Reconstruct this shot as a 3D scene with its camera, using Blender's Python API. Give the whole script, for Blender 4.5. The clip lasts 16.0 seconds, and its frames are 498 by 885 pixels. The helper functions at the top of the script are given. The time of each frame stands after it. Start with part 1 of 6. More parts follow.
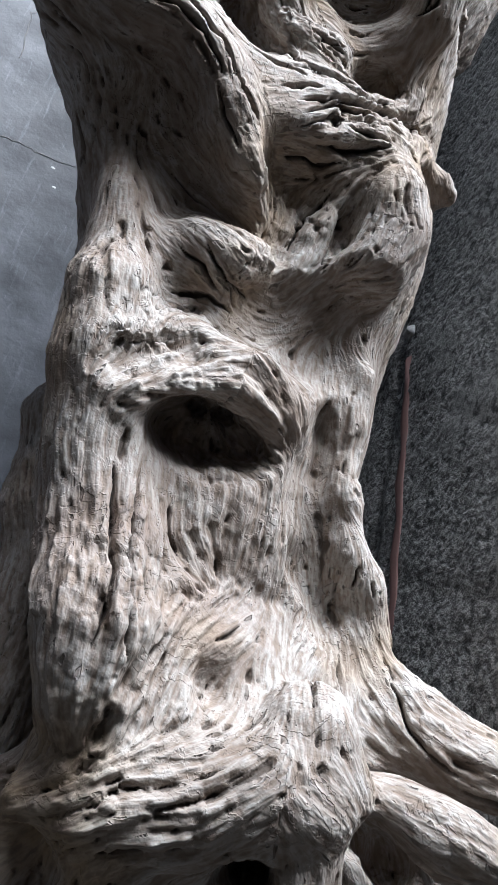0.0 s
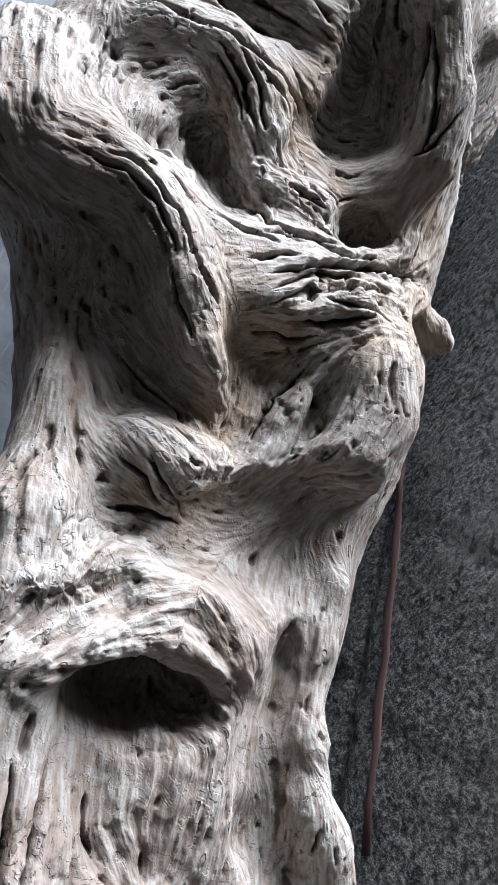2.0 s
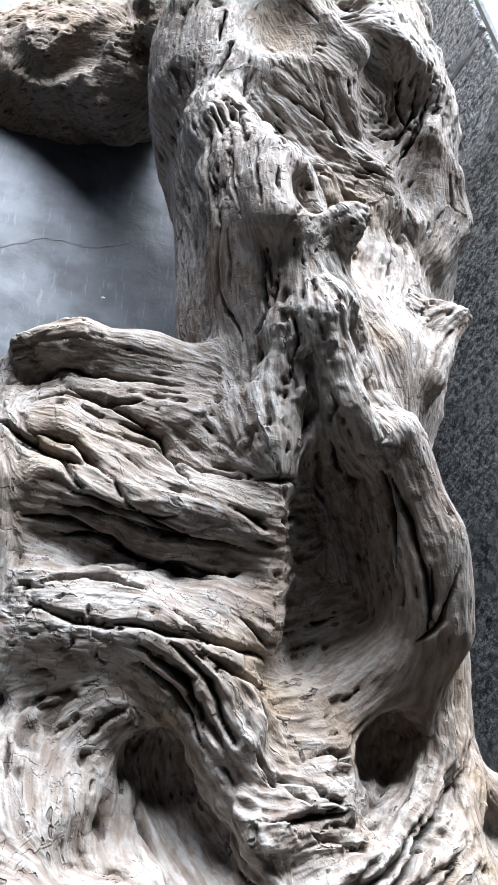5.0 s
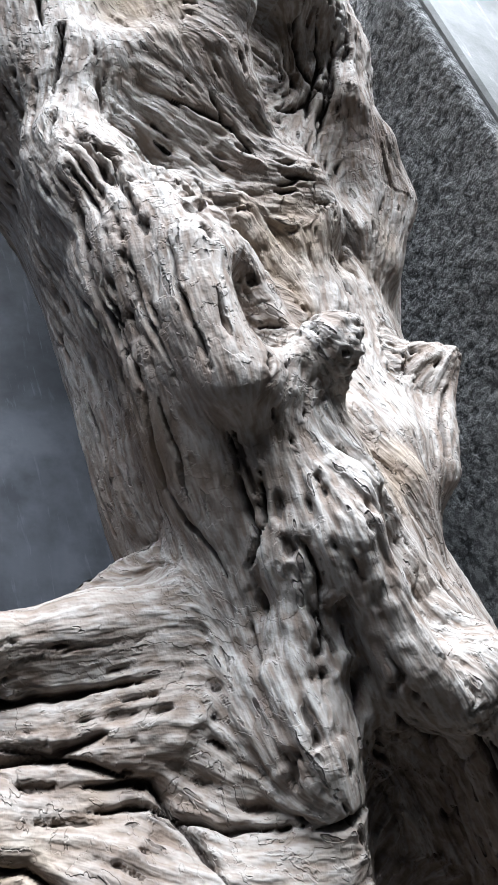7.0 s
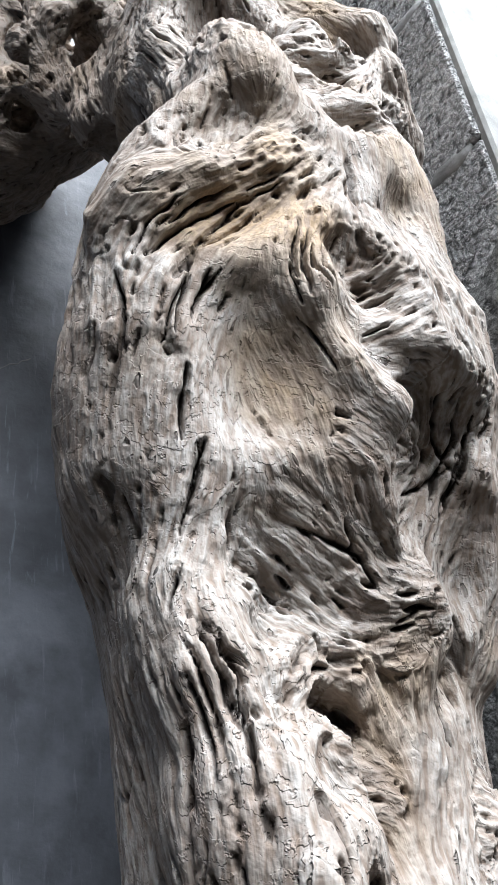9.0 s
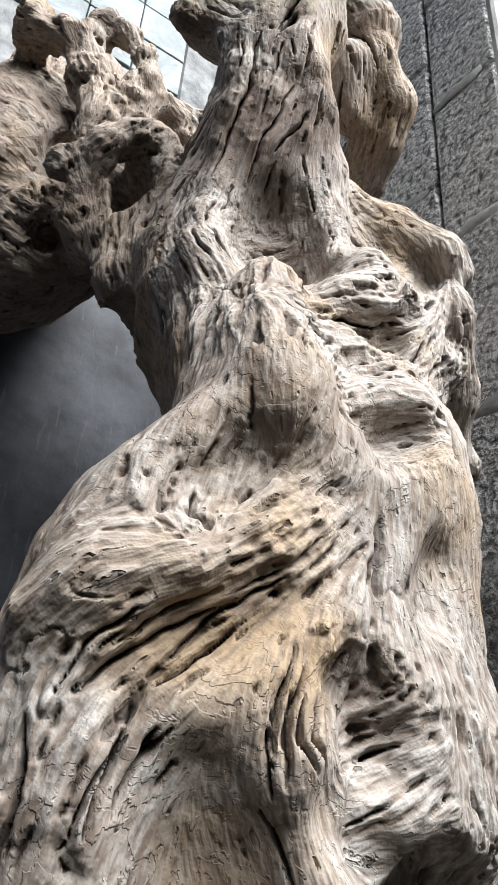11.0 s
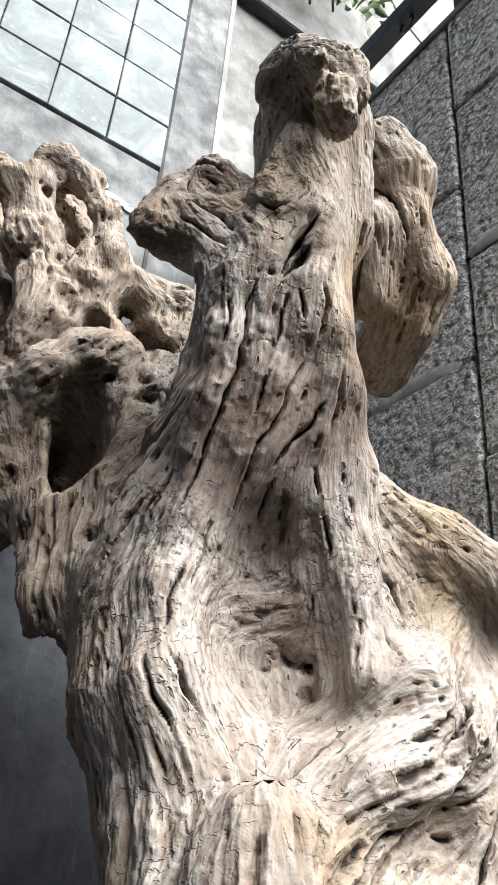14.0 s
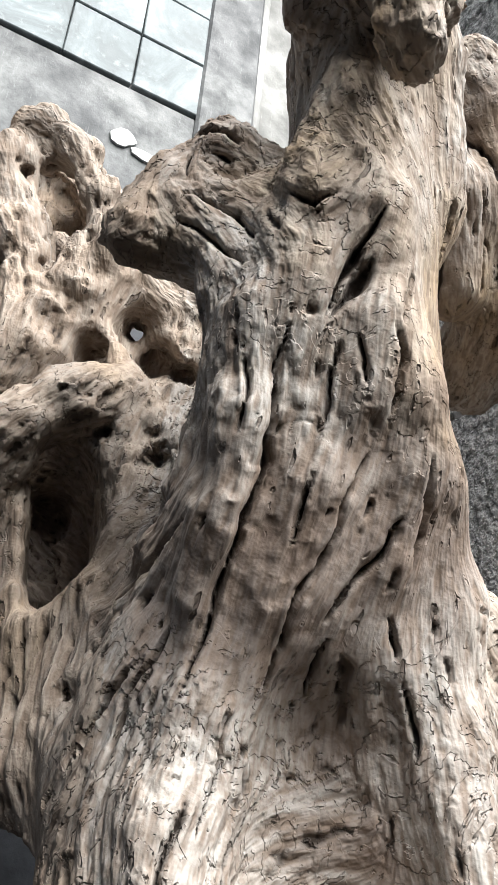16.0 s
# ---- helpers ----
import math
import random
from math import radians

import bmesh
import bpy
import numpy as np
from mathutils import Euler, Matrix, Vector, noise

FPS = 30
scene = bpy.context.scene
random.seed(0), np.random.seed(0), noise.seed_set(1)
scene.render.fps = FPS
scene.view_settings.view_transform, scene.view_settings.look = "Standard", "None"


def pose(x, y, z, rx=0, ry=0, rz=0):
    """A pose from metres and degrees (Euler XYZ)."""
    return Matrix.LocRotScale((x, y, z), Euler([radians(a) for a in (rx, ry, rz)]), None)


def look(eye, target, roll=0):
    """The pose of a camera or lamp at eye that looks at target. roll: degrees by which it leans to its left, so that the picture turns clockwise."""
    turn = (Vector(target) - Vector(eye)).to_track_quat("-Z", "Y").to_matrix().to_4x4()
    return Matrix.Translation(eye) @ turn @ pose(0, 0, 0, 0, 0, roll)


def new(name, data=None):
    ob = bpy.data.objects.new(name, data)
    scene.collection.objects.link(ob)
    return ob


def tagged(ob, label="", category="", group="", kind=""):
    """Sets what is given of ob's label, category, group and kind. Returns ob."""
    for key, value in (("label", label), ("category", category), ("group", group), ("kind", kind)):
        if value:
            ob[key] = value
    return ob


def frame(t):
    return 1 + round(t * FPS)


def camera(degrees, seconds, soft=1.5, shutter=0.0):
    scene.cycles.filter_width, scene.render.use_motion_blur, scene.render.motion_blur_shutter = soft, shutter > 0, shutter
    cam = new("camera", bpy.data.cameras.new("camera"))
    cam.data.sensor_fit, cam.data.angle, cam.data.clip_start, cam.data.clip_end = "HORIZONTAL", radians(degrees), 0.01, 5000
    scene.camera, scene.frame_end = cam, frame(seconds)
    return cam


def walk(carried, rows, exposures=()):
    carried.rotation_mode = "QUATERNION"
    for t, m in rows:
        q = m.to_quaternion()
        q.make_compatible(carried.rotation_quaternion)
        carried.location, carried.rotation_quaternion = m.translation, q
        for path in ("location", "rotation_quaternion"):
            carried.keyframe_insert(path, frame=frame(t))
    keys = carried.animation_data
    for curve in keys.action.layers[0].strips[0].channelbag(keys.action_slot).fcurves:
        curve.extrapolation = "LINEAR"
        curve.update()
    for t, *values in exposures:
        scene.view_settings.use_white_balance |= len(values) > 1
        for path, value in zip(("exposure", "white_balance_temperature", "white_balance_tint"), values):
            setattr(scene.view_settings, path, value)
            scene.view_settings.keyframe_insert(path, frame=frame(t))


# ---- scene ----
cam = camera(37.0, 16.0)
EXPOSURES = [(0.0, 0.98, 5600, 9), (3.0, 1.2, 5450, 8), (5.0, 1.15, 5500, 8), (8.0, 0.84, 5600, 8), (10.0, 0.62, 5950, 8), (12.0, 0.33, 6100, 8), (16.0, 0.48, 6250, 8)]
PATH = [
    (0, (0.116, 0.032, 0.194), (0.716, 1.632, 1.023), 13.9),
    (0.5, (0.103, 0.055, 0.226), (0.715, 1.707, 0.939), 13.8),
    (1, (0.109, 0.063, 0.269), (0.738, 1.710, 0.978), 16.5),
    (1.5, (0.115, 0.044, 0.291), (0.764, 1.650, 1.071), 16.2),
    (2, (0.117, 0.039, 0.311), (0.691, 1.633, 1.171), 16.1),
    (2.5, (0.109, 0.036, 0.336), (0.635, 1.643, 1.202), 16.0),
    (3, (0.083, 0.029, 0.371), (0.559, 1.620, 1.293), 14.8),
    (3.5, (0.065, 0.019, 0.406), (0.500, 1.527, 1.477), 7.7),
    (4, (0.059, 0.022, 0.437), (0.558, 1.494, 1.531), 1.9),
    (4.5, (0.072, 0.031, 0.495), (0.634, 1.458, 1.616), -3.3),
    (5, (0.074, 0.040, 0.554), (0.677, 1.469, 1.651), -2.9),
    (5.2, (0.067, 0.039, 0.574), (0.739, 1.445, 1.662), -5.9),
    (7.3, (0.08, 0.076, 0.758), (1.007, 1.669, 1.534), -19.4),
    (7.5, (0.082, 0.076, 0.773), (1.02, 1.664, 1.546), -17.8),
    (8, (0.068, 0.065, 0.834), (0.967, 1.633, 1.691), -14.2),
    (8.5, (0.053, 0.051, 0.875), (1.011, 1.559, 1.774), -13.3),
    (9, (0.053, 0.042, 0.914), (0.996, 1.557, 1.817), -8.3),
    (9.5, (0.078, 0.035, 0.969), (0.963, 1.529, 1.961), -4.7),
    (10, (0.094, 0.036, 1.009), (0.975, 1.534, 1.998), -1.0),
    (10.2, (0.091, 0.039, 1.024), (0.98, 1.55, 1.986), 1.0),
    (12.3, (0.045, 0.033, 1.206), (0.982, 1.476, 2.225), 6.3),
    (12.5, (0.057, 0.036, 1.225), (0.985, 1.476, 2.257), 7.0),
    (13, (0.082, 0.054, 1.256), (0.977, 1.576, 2.196), 8.5),
    (13.5, (0.082, 0.063, 1.302), (0.967, 1.567, 2.279), 6.5),
    (14, (0.076, 0.075, 1.351), (1.03, 1.558, 2.295), 4.5),
    (14.5, (0.073, 0.09, 1.381), (1.069, 1.586, 2.259), 4.1),
    (15, (0.091, 0.11, 1.416), (1.005, 1.656, 2.295), 5.8),
    (15.5, (0.116, 0.129, 1.446), (0.999, 1.728, 2.261), 5.5),
    (16, (0.127, 0.143, 1.464), (0.974, 1.772, 2.256), 4.8),
]
walk(cam, [(t, look(eye, target, roll)) for t, eye, target, roll in PATH], EXPOSURES)

# ---- world and sun ----
world = bpy.data.worlds.new("world")
scene.world = world
world.use_nodes = True
wn = world.node_tree
sky = wn.nodes.new("ShaderNodeTexSky")
sky.sky_type = "NISHITA"
sky.sun_disc = False
sky.dust_density, sky.ozone_density = 6.0, 0.5
SUN_ELEVATION, SUN_AZIMUTH = radians(50), radians(165)
sky.sun_elevation, sky.sun_rotation = SUN_ELEVATION, SUN_AZIMUTH
wn.nodes["Background"].inputs["Strength"].default_value = 0.034
wn.links.new(sky.outputs[0], wn.nodes["Background"].inputs["Color"])
sun = new("sun", bpy.data.lights.new("sun", "SUN"))
sun.data.energy, sun.data.angle, sun.data.color = 12.4, radians(60), (1.0, 0.975, 0.94)
sun_way = Vector((math.sin(SUN_AZIMUTH) * math.cos(SUN_ELEVATION), math.cos(SUN_AZIMUTH) * math.cos(SUN_ELEVATION), math.sin(SUN_ELEVATION)))
sun.matrix_world = look(sun_way * 10, (0, 0, 0))


# ---- materials ----
class Nodes:
    """A short way to write a node material."""

    def __init__(self, name, rough=0.8):
        self.mat = bpy.data.materials.new(name)
        self.mat.use_nodes = True
        self.tree = self.mat.node_tree
        self.shader = self.tree.nodes["Principled BSDF"]
        self.shader.inputs["Roughness"].default_value = rough

    def add(self, kind, **values):
        node = self.tree.nodes.new("ShaderNode" + kind)
        for key, value in values.items():
            if key in node.inputs:
                node.inputs[key].default_value = value
        return node

    def link(self, a, b):
        self.tree.links.new(a, b)

    def coords(self):
        return self.add("TexCoord").outputs["Object"]

    def scaled(self, vector, xyz):
        node = self.add("Mapping")
        node.inputs["Scale"].default_value = xyz
        self.link(vector, node.inputs["Vector"])
        return node.outputs[0]

    def noise(self, vector, scale, detail=4.0, rough=0.55, distortion=0.0):
        node = self.add("TexNoise", Scale=scale, Detail=detail, Roughness=rough, Distortion=distortion)
        self.link(vector, node.inputs["Vector"])
        return node.outputs["Fac"]

    def voronoi(self, vector, scale, feature="F1"):
        node = self.add("TexVoronoi", Scale=scale)
        node.feature = feature
        self.link(vector, node.inputs["Vector"])
        return node.outputs["Distance"]

    def ramp(self, fac, *stops):
        node = self.add("ValToRGB")
        els = node.color_ramp.elements
        while len(els) < len(stops):
            els.new(0.5)
        for el, (at, colour) in zip(els, stops):
            el.position = at
            el.color = (*colour, 1) if len(colour) == 3 else colour
        self.link(fac, node.inputs["Fac"])
        return node.outputs["Color"]

    def grey(self, fac, low, high, a=0.0, b=1.0):
        node = self.add("MapRange")
        for key, value in (("From Min", low), ("From Max", high), ("To Min", a), ("To Max", b)):
            node.inputs[key].default_value = value
        self.link(fac, node.inputs["Value"])
        return node.outputs["Result"]

    def mix(self, fac, a, b, blend="MIX"):
        node = self.add("Mix")
        node.data_type, node.blend_type = "RGBA", blend
        pick = [i for i in node.inputs if i.enabled]
        for value, socket in zip((fac, a, b), pick):
            if isinstance(value, (float, int)):
                socket.default_value = value
            elif isinstance(value, tuple):
                socket.default_value = (*value, 1)
            else:
                self.link(value, socket)
        return [o for o in node.outputs if o.enabled][0]

    def math(self, kind, a, b=0.0):
        node = self.add("Math")
        node.operation = kind
        for value, socket in ((a, node.inputs[0]), (b, node.inputs[1])):
            if isinstance(value, (float, int)):
                socket.default_value = value
            else:
                self.link(value, socket)
        return node.outputs[0]

    def bump(self, height, distance, strength=1.0, under=None):
        node = self.add("Bump", Strength=strength, Distance=distance)
        self.link(height, node.inputs["Height"])
        if under is not None:
            self.link(under, node.inputs["Normal"])
        return node.outputs[0]

    def finish(self, colour=None, normal=None, rough=None):
        for value, key in ((colour, "Base Color"), (normal, "Normal"), (rough, "Roughness")):
            if value is not None:
                if isinstance(value, tuple):
                    self.shader.inputs[key].default_value = (*value, 1)
                elif isinstance(value, float):
                    self.shader.inputs[key].default_value = value
                else:
                    self.link(value, self.shader.inputs[key])
        return self.mat


def wood_material(name, brown):
    n = Nodes(name, 0.75)
    n.shader.inputs["Specular IOR Level"].default_value = 0.18
    o = n.coords()

    def given(name):
        node = n.add("Attribute")
        node.attribute_name = name
        return node.outputs

    way = given("fibre")["Vector"]

    def drawn(scale, length, taps):
        """Noise drawn out along the fibres."""
        total = None
        for k in range(taps):
            step = n.add("VectorMath")
            step.operation = "MULTIPLY_ADD"
            n.link(way, step.inputs[0])
            step.inputs[1].default_value = (length * (k / (taps - 1) - 0.5),) * 3
            n.link(o, step.inputs[2])
            turned = n.add("Mapping")
            turned.inputs["Rotation"].default_value = (0.6, 0.9, 0.4)
            n.link(step.outputs[0], turned.inputs["Vector"])
            one = n.noise(turned.outputs[0], scale, 1.0, 0.5)
            total = one if total is None else n.math("ADD", total, one)
        return n.math("MULTIPLY", total, 1 / taps)

    hair = drawn(800, 0.0026, 6)
    thread = drawn(300, 0.0080, 7)
    streak = given("streak")["Fac"]
    patch = n.noise(o, 9, 5, 0.6)
    blotch = n.noise(o, 34, 5, 0.65)
    colour = n.ramp(patch, (0.34, (0.15, 0.115, 0.092)), (0.48, (0.30, 0.27, 0.242)), (0.62, (0.40, 0.385, 0.365)))
    warm = n.ramp(streak, (0.2, (0.13, 0.095, 0.07)), (0.45, (0.28, 0.24, 0.205)), (0.7, (0.38, 0.355, 0.325)))
    colour = n.mix(0.5, colour, warm)
    tan = n.grey(n.noise(o, 8, 4, 0.6), 0.52, 0.68)
    colour = n.mix(n.math("MULTIPLY", tan, 0.75), colour, (0.30, 0.21, 0.115))
    earth = n.grey(n.noise(o, 6, 6, 0.65, 0.3), 0.54, 0.66)
    colour = n.mix(n.math("MULTIPLY", earth, 0.55), colour, (0.13, 0.085, 0.065))
    colour = n.mix(brown, colour, n.ramp(blotch, (0.35, (0.10, 0.070, 0.048)), (0.65, (0.34, 0.255, 0.18))))
    stain = n.grey(blotch, 0.58, 0.76)
    colour = n.mix(n.math("MULTIPLY", stain, 0.4), colour, (0.15, 0.11, 0.085))
    colour = n.mix(n.grey(thread, 0.42, 0.50, 0.72, 0.0), colour, (0.15, 0.11, 0.083))
    colour = n.mix(n.grey(hair, 0.42, 0.52, 0.5, 0.0), colour, (0.20, 0.15, 0.115))
    slit = n.math("MULTIPLY", n.grey(thread, 0.585, 0.61), n.grey(n.noise(o, 30, 3), 0.47, 0.57))
    colour = n.mix(n.math("MULTIPLY", slit, 0.6), colour, (0.03, 0.02, 0.015))
    # near black in cracks and creases: the shade of their depth put into colour
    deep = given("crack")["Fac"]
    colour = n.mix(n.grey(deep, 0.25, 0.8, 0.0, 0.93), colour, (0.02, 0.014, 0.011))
    pits = n.grey(n.voronoi(n.scaled(o, (1, 1, 0.7)), 120), 0.04, 0.2)
    pits = n.mix(n.grey(n.noise(o, 30, 2), 0.56, 0.64), (1.0, 1.0, 1.0), pits)
    layer = n.math("MULTIPLY", n.noise(o, 34, 5, 0.62, 0.4), 9.0)
    step = n.math("ADD", n.math("FLOOR", layer), n.grey(n.math("FRACT", layer), 0.0, 0.10))
    flaky = given("flaky")["Fac"]
    colour = n.mix(n.math("MULTIPLY", flaky, n.grey(n.math("PINGPONG", n.math("FLOOR", layer), 2.0), 0.0, 2.0, 0.0, 0.22)), colour, (0.17, 0.145, 0.125))
    rim = n.grey(n.math("FRACT", layer), 0.0, 0.07, 0.7, 0.0)
    colour = n.mix(n.math("MULTIPLY", flaky, rim), colour, (0.07, 0.052, 0.04))
    a = n.bump(hair, 0.0012, 0.7)
    b = n.bump(thread, 0.0044, 0.8, a)
    b = n.bump(n.math("MULTIPLY", step, flaky), 0.0018, 1.0, b)
    c = n.bump(n.math("SUBTRACT", 1.0, slit), 0.0025, 1.0, b)
    d = n.bump(pits, 0.0012, 0.7, c)
    e = n.bump(blotch, 0.0025, 0.6, d)
    return n.finish(colour, e, n.grey(hair, 0.2, 0.8, 0.66, 0.86))


def cement_material(name, dark, light, rough, scale=1.0, gloss_wear=0.25):
    n = Nodes(name, rough)
    o = n.coords()
    big = n.noise(o, 2.6 * scale, 6, 0.6, 0.5)
    fine = n.noise(o, 60 * scale, 6, 0.7)
    mid = n.noise(o, 14 * scale, 5, 0.6)
    colour = n.ramp(big, (0.40, dark), (0.60, light))
    colour = n.mix(n.grey(mid, 0.42, 0.66, 0.0, 0.7), colour, tuple(0.72 * v for v in dark))
    scratch = n.noise(n.scaled(o, (30, 30, 4)), 6 * scale, 4, 0.6, 0.6)
    colour = n.mix(n.grey(scratch, 0.60, 0.78, 0.0, 0.5), colour, tuple(min(0.8, 1.5 * v) for v in light))
    a = n.bump(fine, 0.0015, 0.5)
    b = n.bump(mid, 0.004, 0.5, a)
    return n.finish(colour, b, n.grey(mid, 0.3, 0.7, rough - gloss_wear, rough + 0.1))


def render_coat_material(name, dark, light, relief=1.0):
    """Rough, pebbly sprayed cement."""
    n = Nodes(name, 0.9)
    o = n.coords()
    grit = n.noise(o, 150, 5, 0.75)
    lump = n.noise(o, 75, 3, 0.6)
    big = n.noise(o, 5, 5, 0.6)
    info = n.add("ObjectInfo")
    colour = n.ramp(big, (0.3, dark), (0.7, light))
    colour = n.mix(n.grey(grit, 0.46, 0.58, 0.0, 0.85), colour, tuple(min(0.8, 2.1 * v) for v in light))
    colour = n.mix(n.grey(lump, 0.34, 0.45, 0.85, 0.0), colour, tuple(0.35 * v for v in dark))
    colour = n.mix(n.grey(info.outputs["Random"], 0, 1, 0.0, 0.25), colour, dark)
    smooth = n.grey(n.noise(n.scaled(o, (1, 1, 2.2)), 7, 3, 0.5, 0.6), 0.58, 0.66)
    rough_height = n.mix(smooth, lump, (0.55, 0.55, 0.55))
    a = n.bump(grit, 0.005 * relief, 1.0)
    b = n.bump(rough_height, 0.016 * relief, 1.0, a)
    return n.finish(colour, b)


def tile_material():
    n = Nodes("stained_tile", 0.45)
    o = n.coords()
    info = n.add("ObjectInfo")
    shift = n.add("VectorMath")
    shift.operation = "ADD"
    n.link(o, shift.inputs[0])
    n.link(info.outputs["Location"], shift.inputs[1])
    big = n.noise(shift.outputs[0], 12, 6, 0.65, 0.6)
    fine = n.noise(shift.outputs[0], 70, 6, 0.7)
    colour = n.ramp(big, (0.38, (0.09, 0.105, 0.11)), (0.5, (0.18, 0.204, 0.213)), (0.62, (0.32, 0.35, 0.356)))
    colour = n.mix(n.grey(fine, 0.56, 0.72, 0.0, 0.6), colour, (0.36, 0.39, 0.39))
    colour = n.mix(n.grey(info.outputs["Random"], 0, 1, 0.0, 0.35), colour, (0.19, 0.212, 0.22))
    return n.finish(colour, n.bump(fine, 0.001, 0.5), n.grey(big, 0.3, 0.7, 0.5, 0.85))


def plain_material(name, colour, rough=0.6, metal=0.0, wear=0.2, scale=40):
    n = Nodes(name, rough)
    n.shader.inputs["Metallic"].default_value = metal
    o = n.coords()
    a, b = n.noise(o, scale, 5, 0.6), n.noise(o, scale / 6, 4, 0.6)
    out = n.ramp(b, (0.3, tuple(v * (1 - wear) for v in colour)), (0.7, tuple(min(0.85, v * (1 + wear)) for v in colour)))
    return n.finish(out, n.bump(a, 0.0008, 0.5), n.grey(a, 0.3, 0.7, max(0.05, rough - 0.15), min(1, rough + 0.15)))


WOOD = wood_material("weathered_wood", 0.0)
BURL = wood_material("brown_burl_wood", 0.45)
CEMENT = cement_material("smooth_cement", (0.036, 0.039, 0.045), (0.095, 0.101, 0.116), 0.55, 1.0, 0.12)
BAND = cement_material("cement_band", (0.085, 0.088, 0.092), (0.17, 0.175, 0.175), 0.7, 2.0)
PALE = cement_material("pale_plaster", (0.17, 0.17, 0.163), (0.30, 0.30, 0.288), 0.8, 1.5)
ROUGH = render_coat_material("rough_cement", (0.23, 0.23, 0.228), (0.42, 0.42, 0.415))
COAT = render_coat_material("dark_plaster", (0.062, 0.062, 0.060), (0.115, 0.114, 0.110), 0.35)
MORTAR = cement_material("mortar", (0.06, 0.06, 0.06), (0.11, 0.11, 0.108), 0.85, 3.0)
SMEAR = cement_material("smeared_mortar", (0.20, 0.20, 0.198), (0.34, 0.34, 0.335), 0.9, 5.0)
# near black so that the unseen ground and added walls bounce little light
LIGHT_SINK = cement_material("light_sink_dark", (0.012, 0.011, 0.010), (0.03, 0.028, 0.025), 0.95, 6.0)
TILE = tile_material()
GROUT = plain_material("dark_grout", (0.09, 0.09, 0.09), 0.9)
for plain in (CEMENT, BAND, PALE, MORTAR, ROUGH, TILE):  # dull, dusty surfaces
    plain.node_tree.nodes["Principled BSDF"].inputs["Specular IOR Level"].default_value = 0.2
WHITE = plain_material("flaked_white_paint", (0.42, 0.43, 0.42), 0.7)
PINK = plain_material("faded_red_filler", (0.15, 0.082, 0.074), 0.9, 0.0, 0.35)
STEEL = plain_material("dark_painted_steel", (0.035, 0.038, 0.045), 0.4, 0.3)
GALVANISED = plain_material("grey_painted_steel", (0.36, 0.38, 0.42), 0.45, 0.4)
LEAF = plain_material("leaf_green", (0.09, 0.15, 0.04), 0.5, 0.0, 0.5, 8)
LEAF_DARK = plain_material("dark_leaf", (0.03, 0.04, 0.025), 0.6, 0.0, 0.5, 8)
STEM = plain_material("pale_stem", (0.42, 0.40, 0.33), 0.7)
BARK = plain_material("dark_bark", (0.12, 0.10, 0.085), 0.9, 0.0, 0.4, 60)


# ---- mesh helpers ----
def mesh_object(name, bm, material, parent=None, smooth=False):
    data = bpy.data.meshes.new(name)
    bm.normal_update()
    bm.to_mesh(data)
    bm.free()
    data.materials.append(material)
    if smooth:
        data.shade_smooth()
    ob = new(name, data)
    ob.parent = parent
    return ob


def part(name, bm, material, parent, label="", smooth=False):
    ob = mesh_object(name, bm, material, parent, smooth)
    return tagged(ob, label)


def box(bm, low, high, bevel=0.0, segments=1):
    mid = [(a + b) / 2 for a, b in zip(low, high)]
    size = [b - a for a, b in zip(low, high)]
    made = bmesh.ops.create_cube(bm, size=1.0, matrix=Matrix.Translation(mid) @ Matrix.Diagonal((*size, 1)))
    if bevel:
        edges = list({e for v in made["verts"] for e in v.link_edges})
        bmesh.ops.bevel(bm, geom=edges, offset=bevel, segments=segments, affect="EDGES", profile=0.5)
    return bm


def tube(bm, points, radii, sides=10, close=True):
    """A bent round bar through points with the radii given."""
    pts = [Vector(p) for p in points]
    rings = []
    for i, p in enumerate(pts):
        way = (pts[min(i + 1, len(pts) - 1)] - pts[max(i - 1, 0)]).normalized()
        side = way.cross(Vector((0.31, 0.17, 0.93))).normalized()
        up = side.cross(way)
        r = radii[i] if isinstance(radii, (list, tuple)) else radii
        rings.append([bm.verts.new(p + r * (math.cos(a) * side + math.sin(a) * up)) for a in [2 * math.pi * k / sides for k in range(sides)]])
    for a, b in zip(rings, rings[1:]):
        for k in range(sides):
            bm.faces.new((a[k], a[(k + 1) % sides], b[(k + 1) % sides], b[k]))
    if close:
        bm.faces.new(rings[0][::-1])
        bm.faces.new(rings[-1])
    return bm


def structure(ob, label, category):
    return tagged(ob, label, category, kind="structure")


# ---- the place ----
LEFT, BACK, RIGHT = 0.72, 0.858, 0.515  # y of the smooth wall, y of the tiled wall, x of the block wall
PIER_END, PIER_SEAM, WALL_TOP = 0.325, 0.412, 2.2


def build_ground():
    bm = box(bmesh.new(), (-40, -40, -0.3), (40, 40, 0.0))
    structure(mesh_object("ground", bm, LIGHT_SINK), "unseen ground of the yard, near black against bounced light", "ground")


def build_light_blocks():
    """Plain unseen walls, added behind and beside the camera to hold back light."""
    structure(mesh_object("wall_south", box(bmesh.new(), (-2.75, -1.75, 0.0), (3.5, -1.6, 2.6), 0.01), LIGHT_SINK), "plain dark wall added out of view to block light", "wall")
    structure(mesh_object("wall_west", box(bmesh.new(), (-2.75, -1.59, 0.0), (-2.6, LEFT - 0.01, 2.2), 0.01), LIGHT_SINK), "plain dark wall added out of view to block light", "wall")


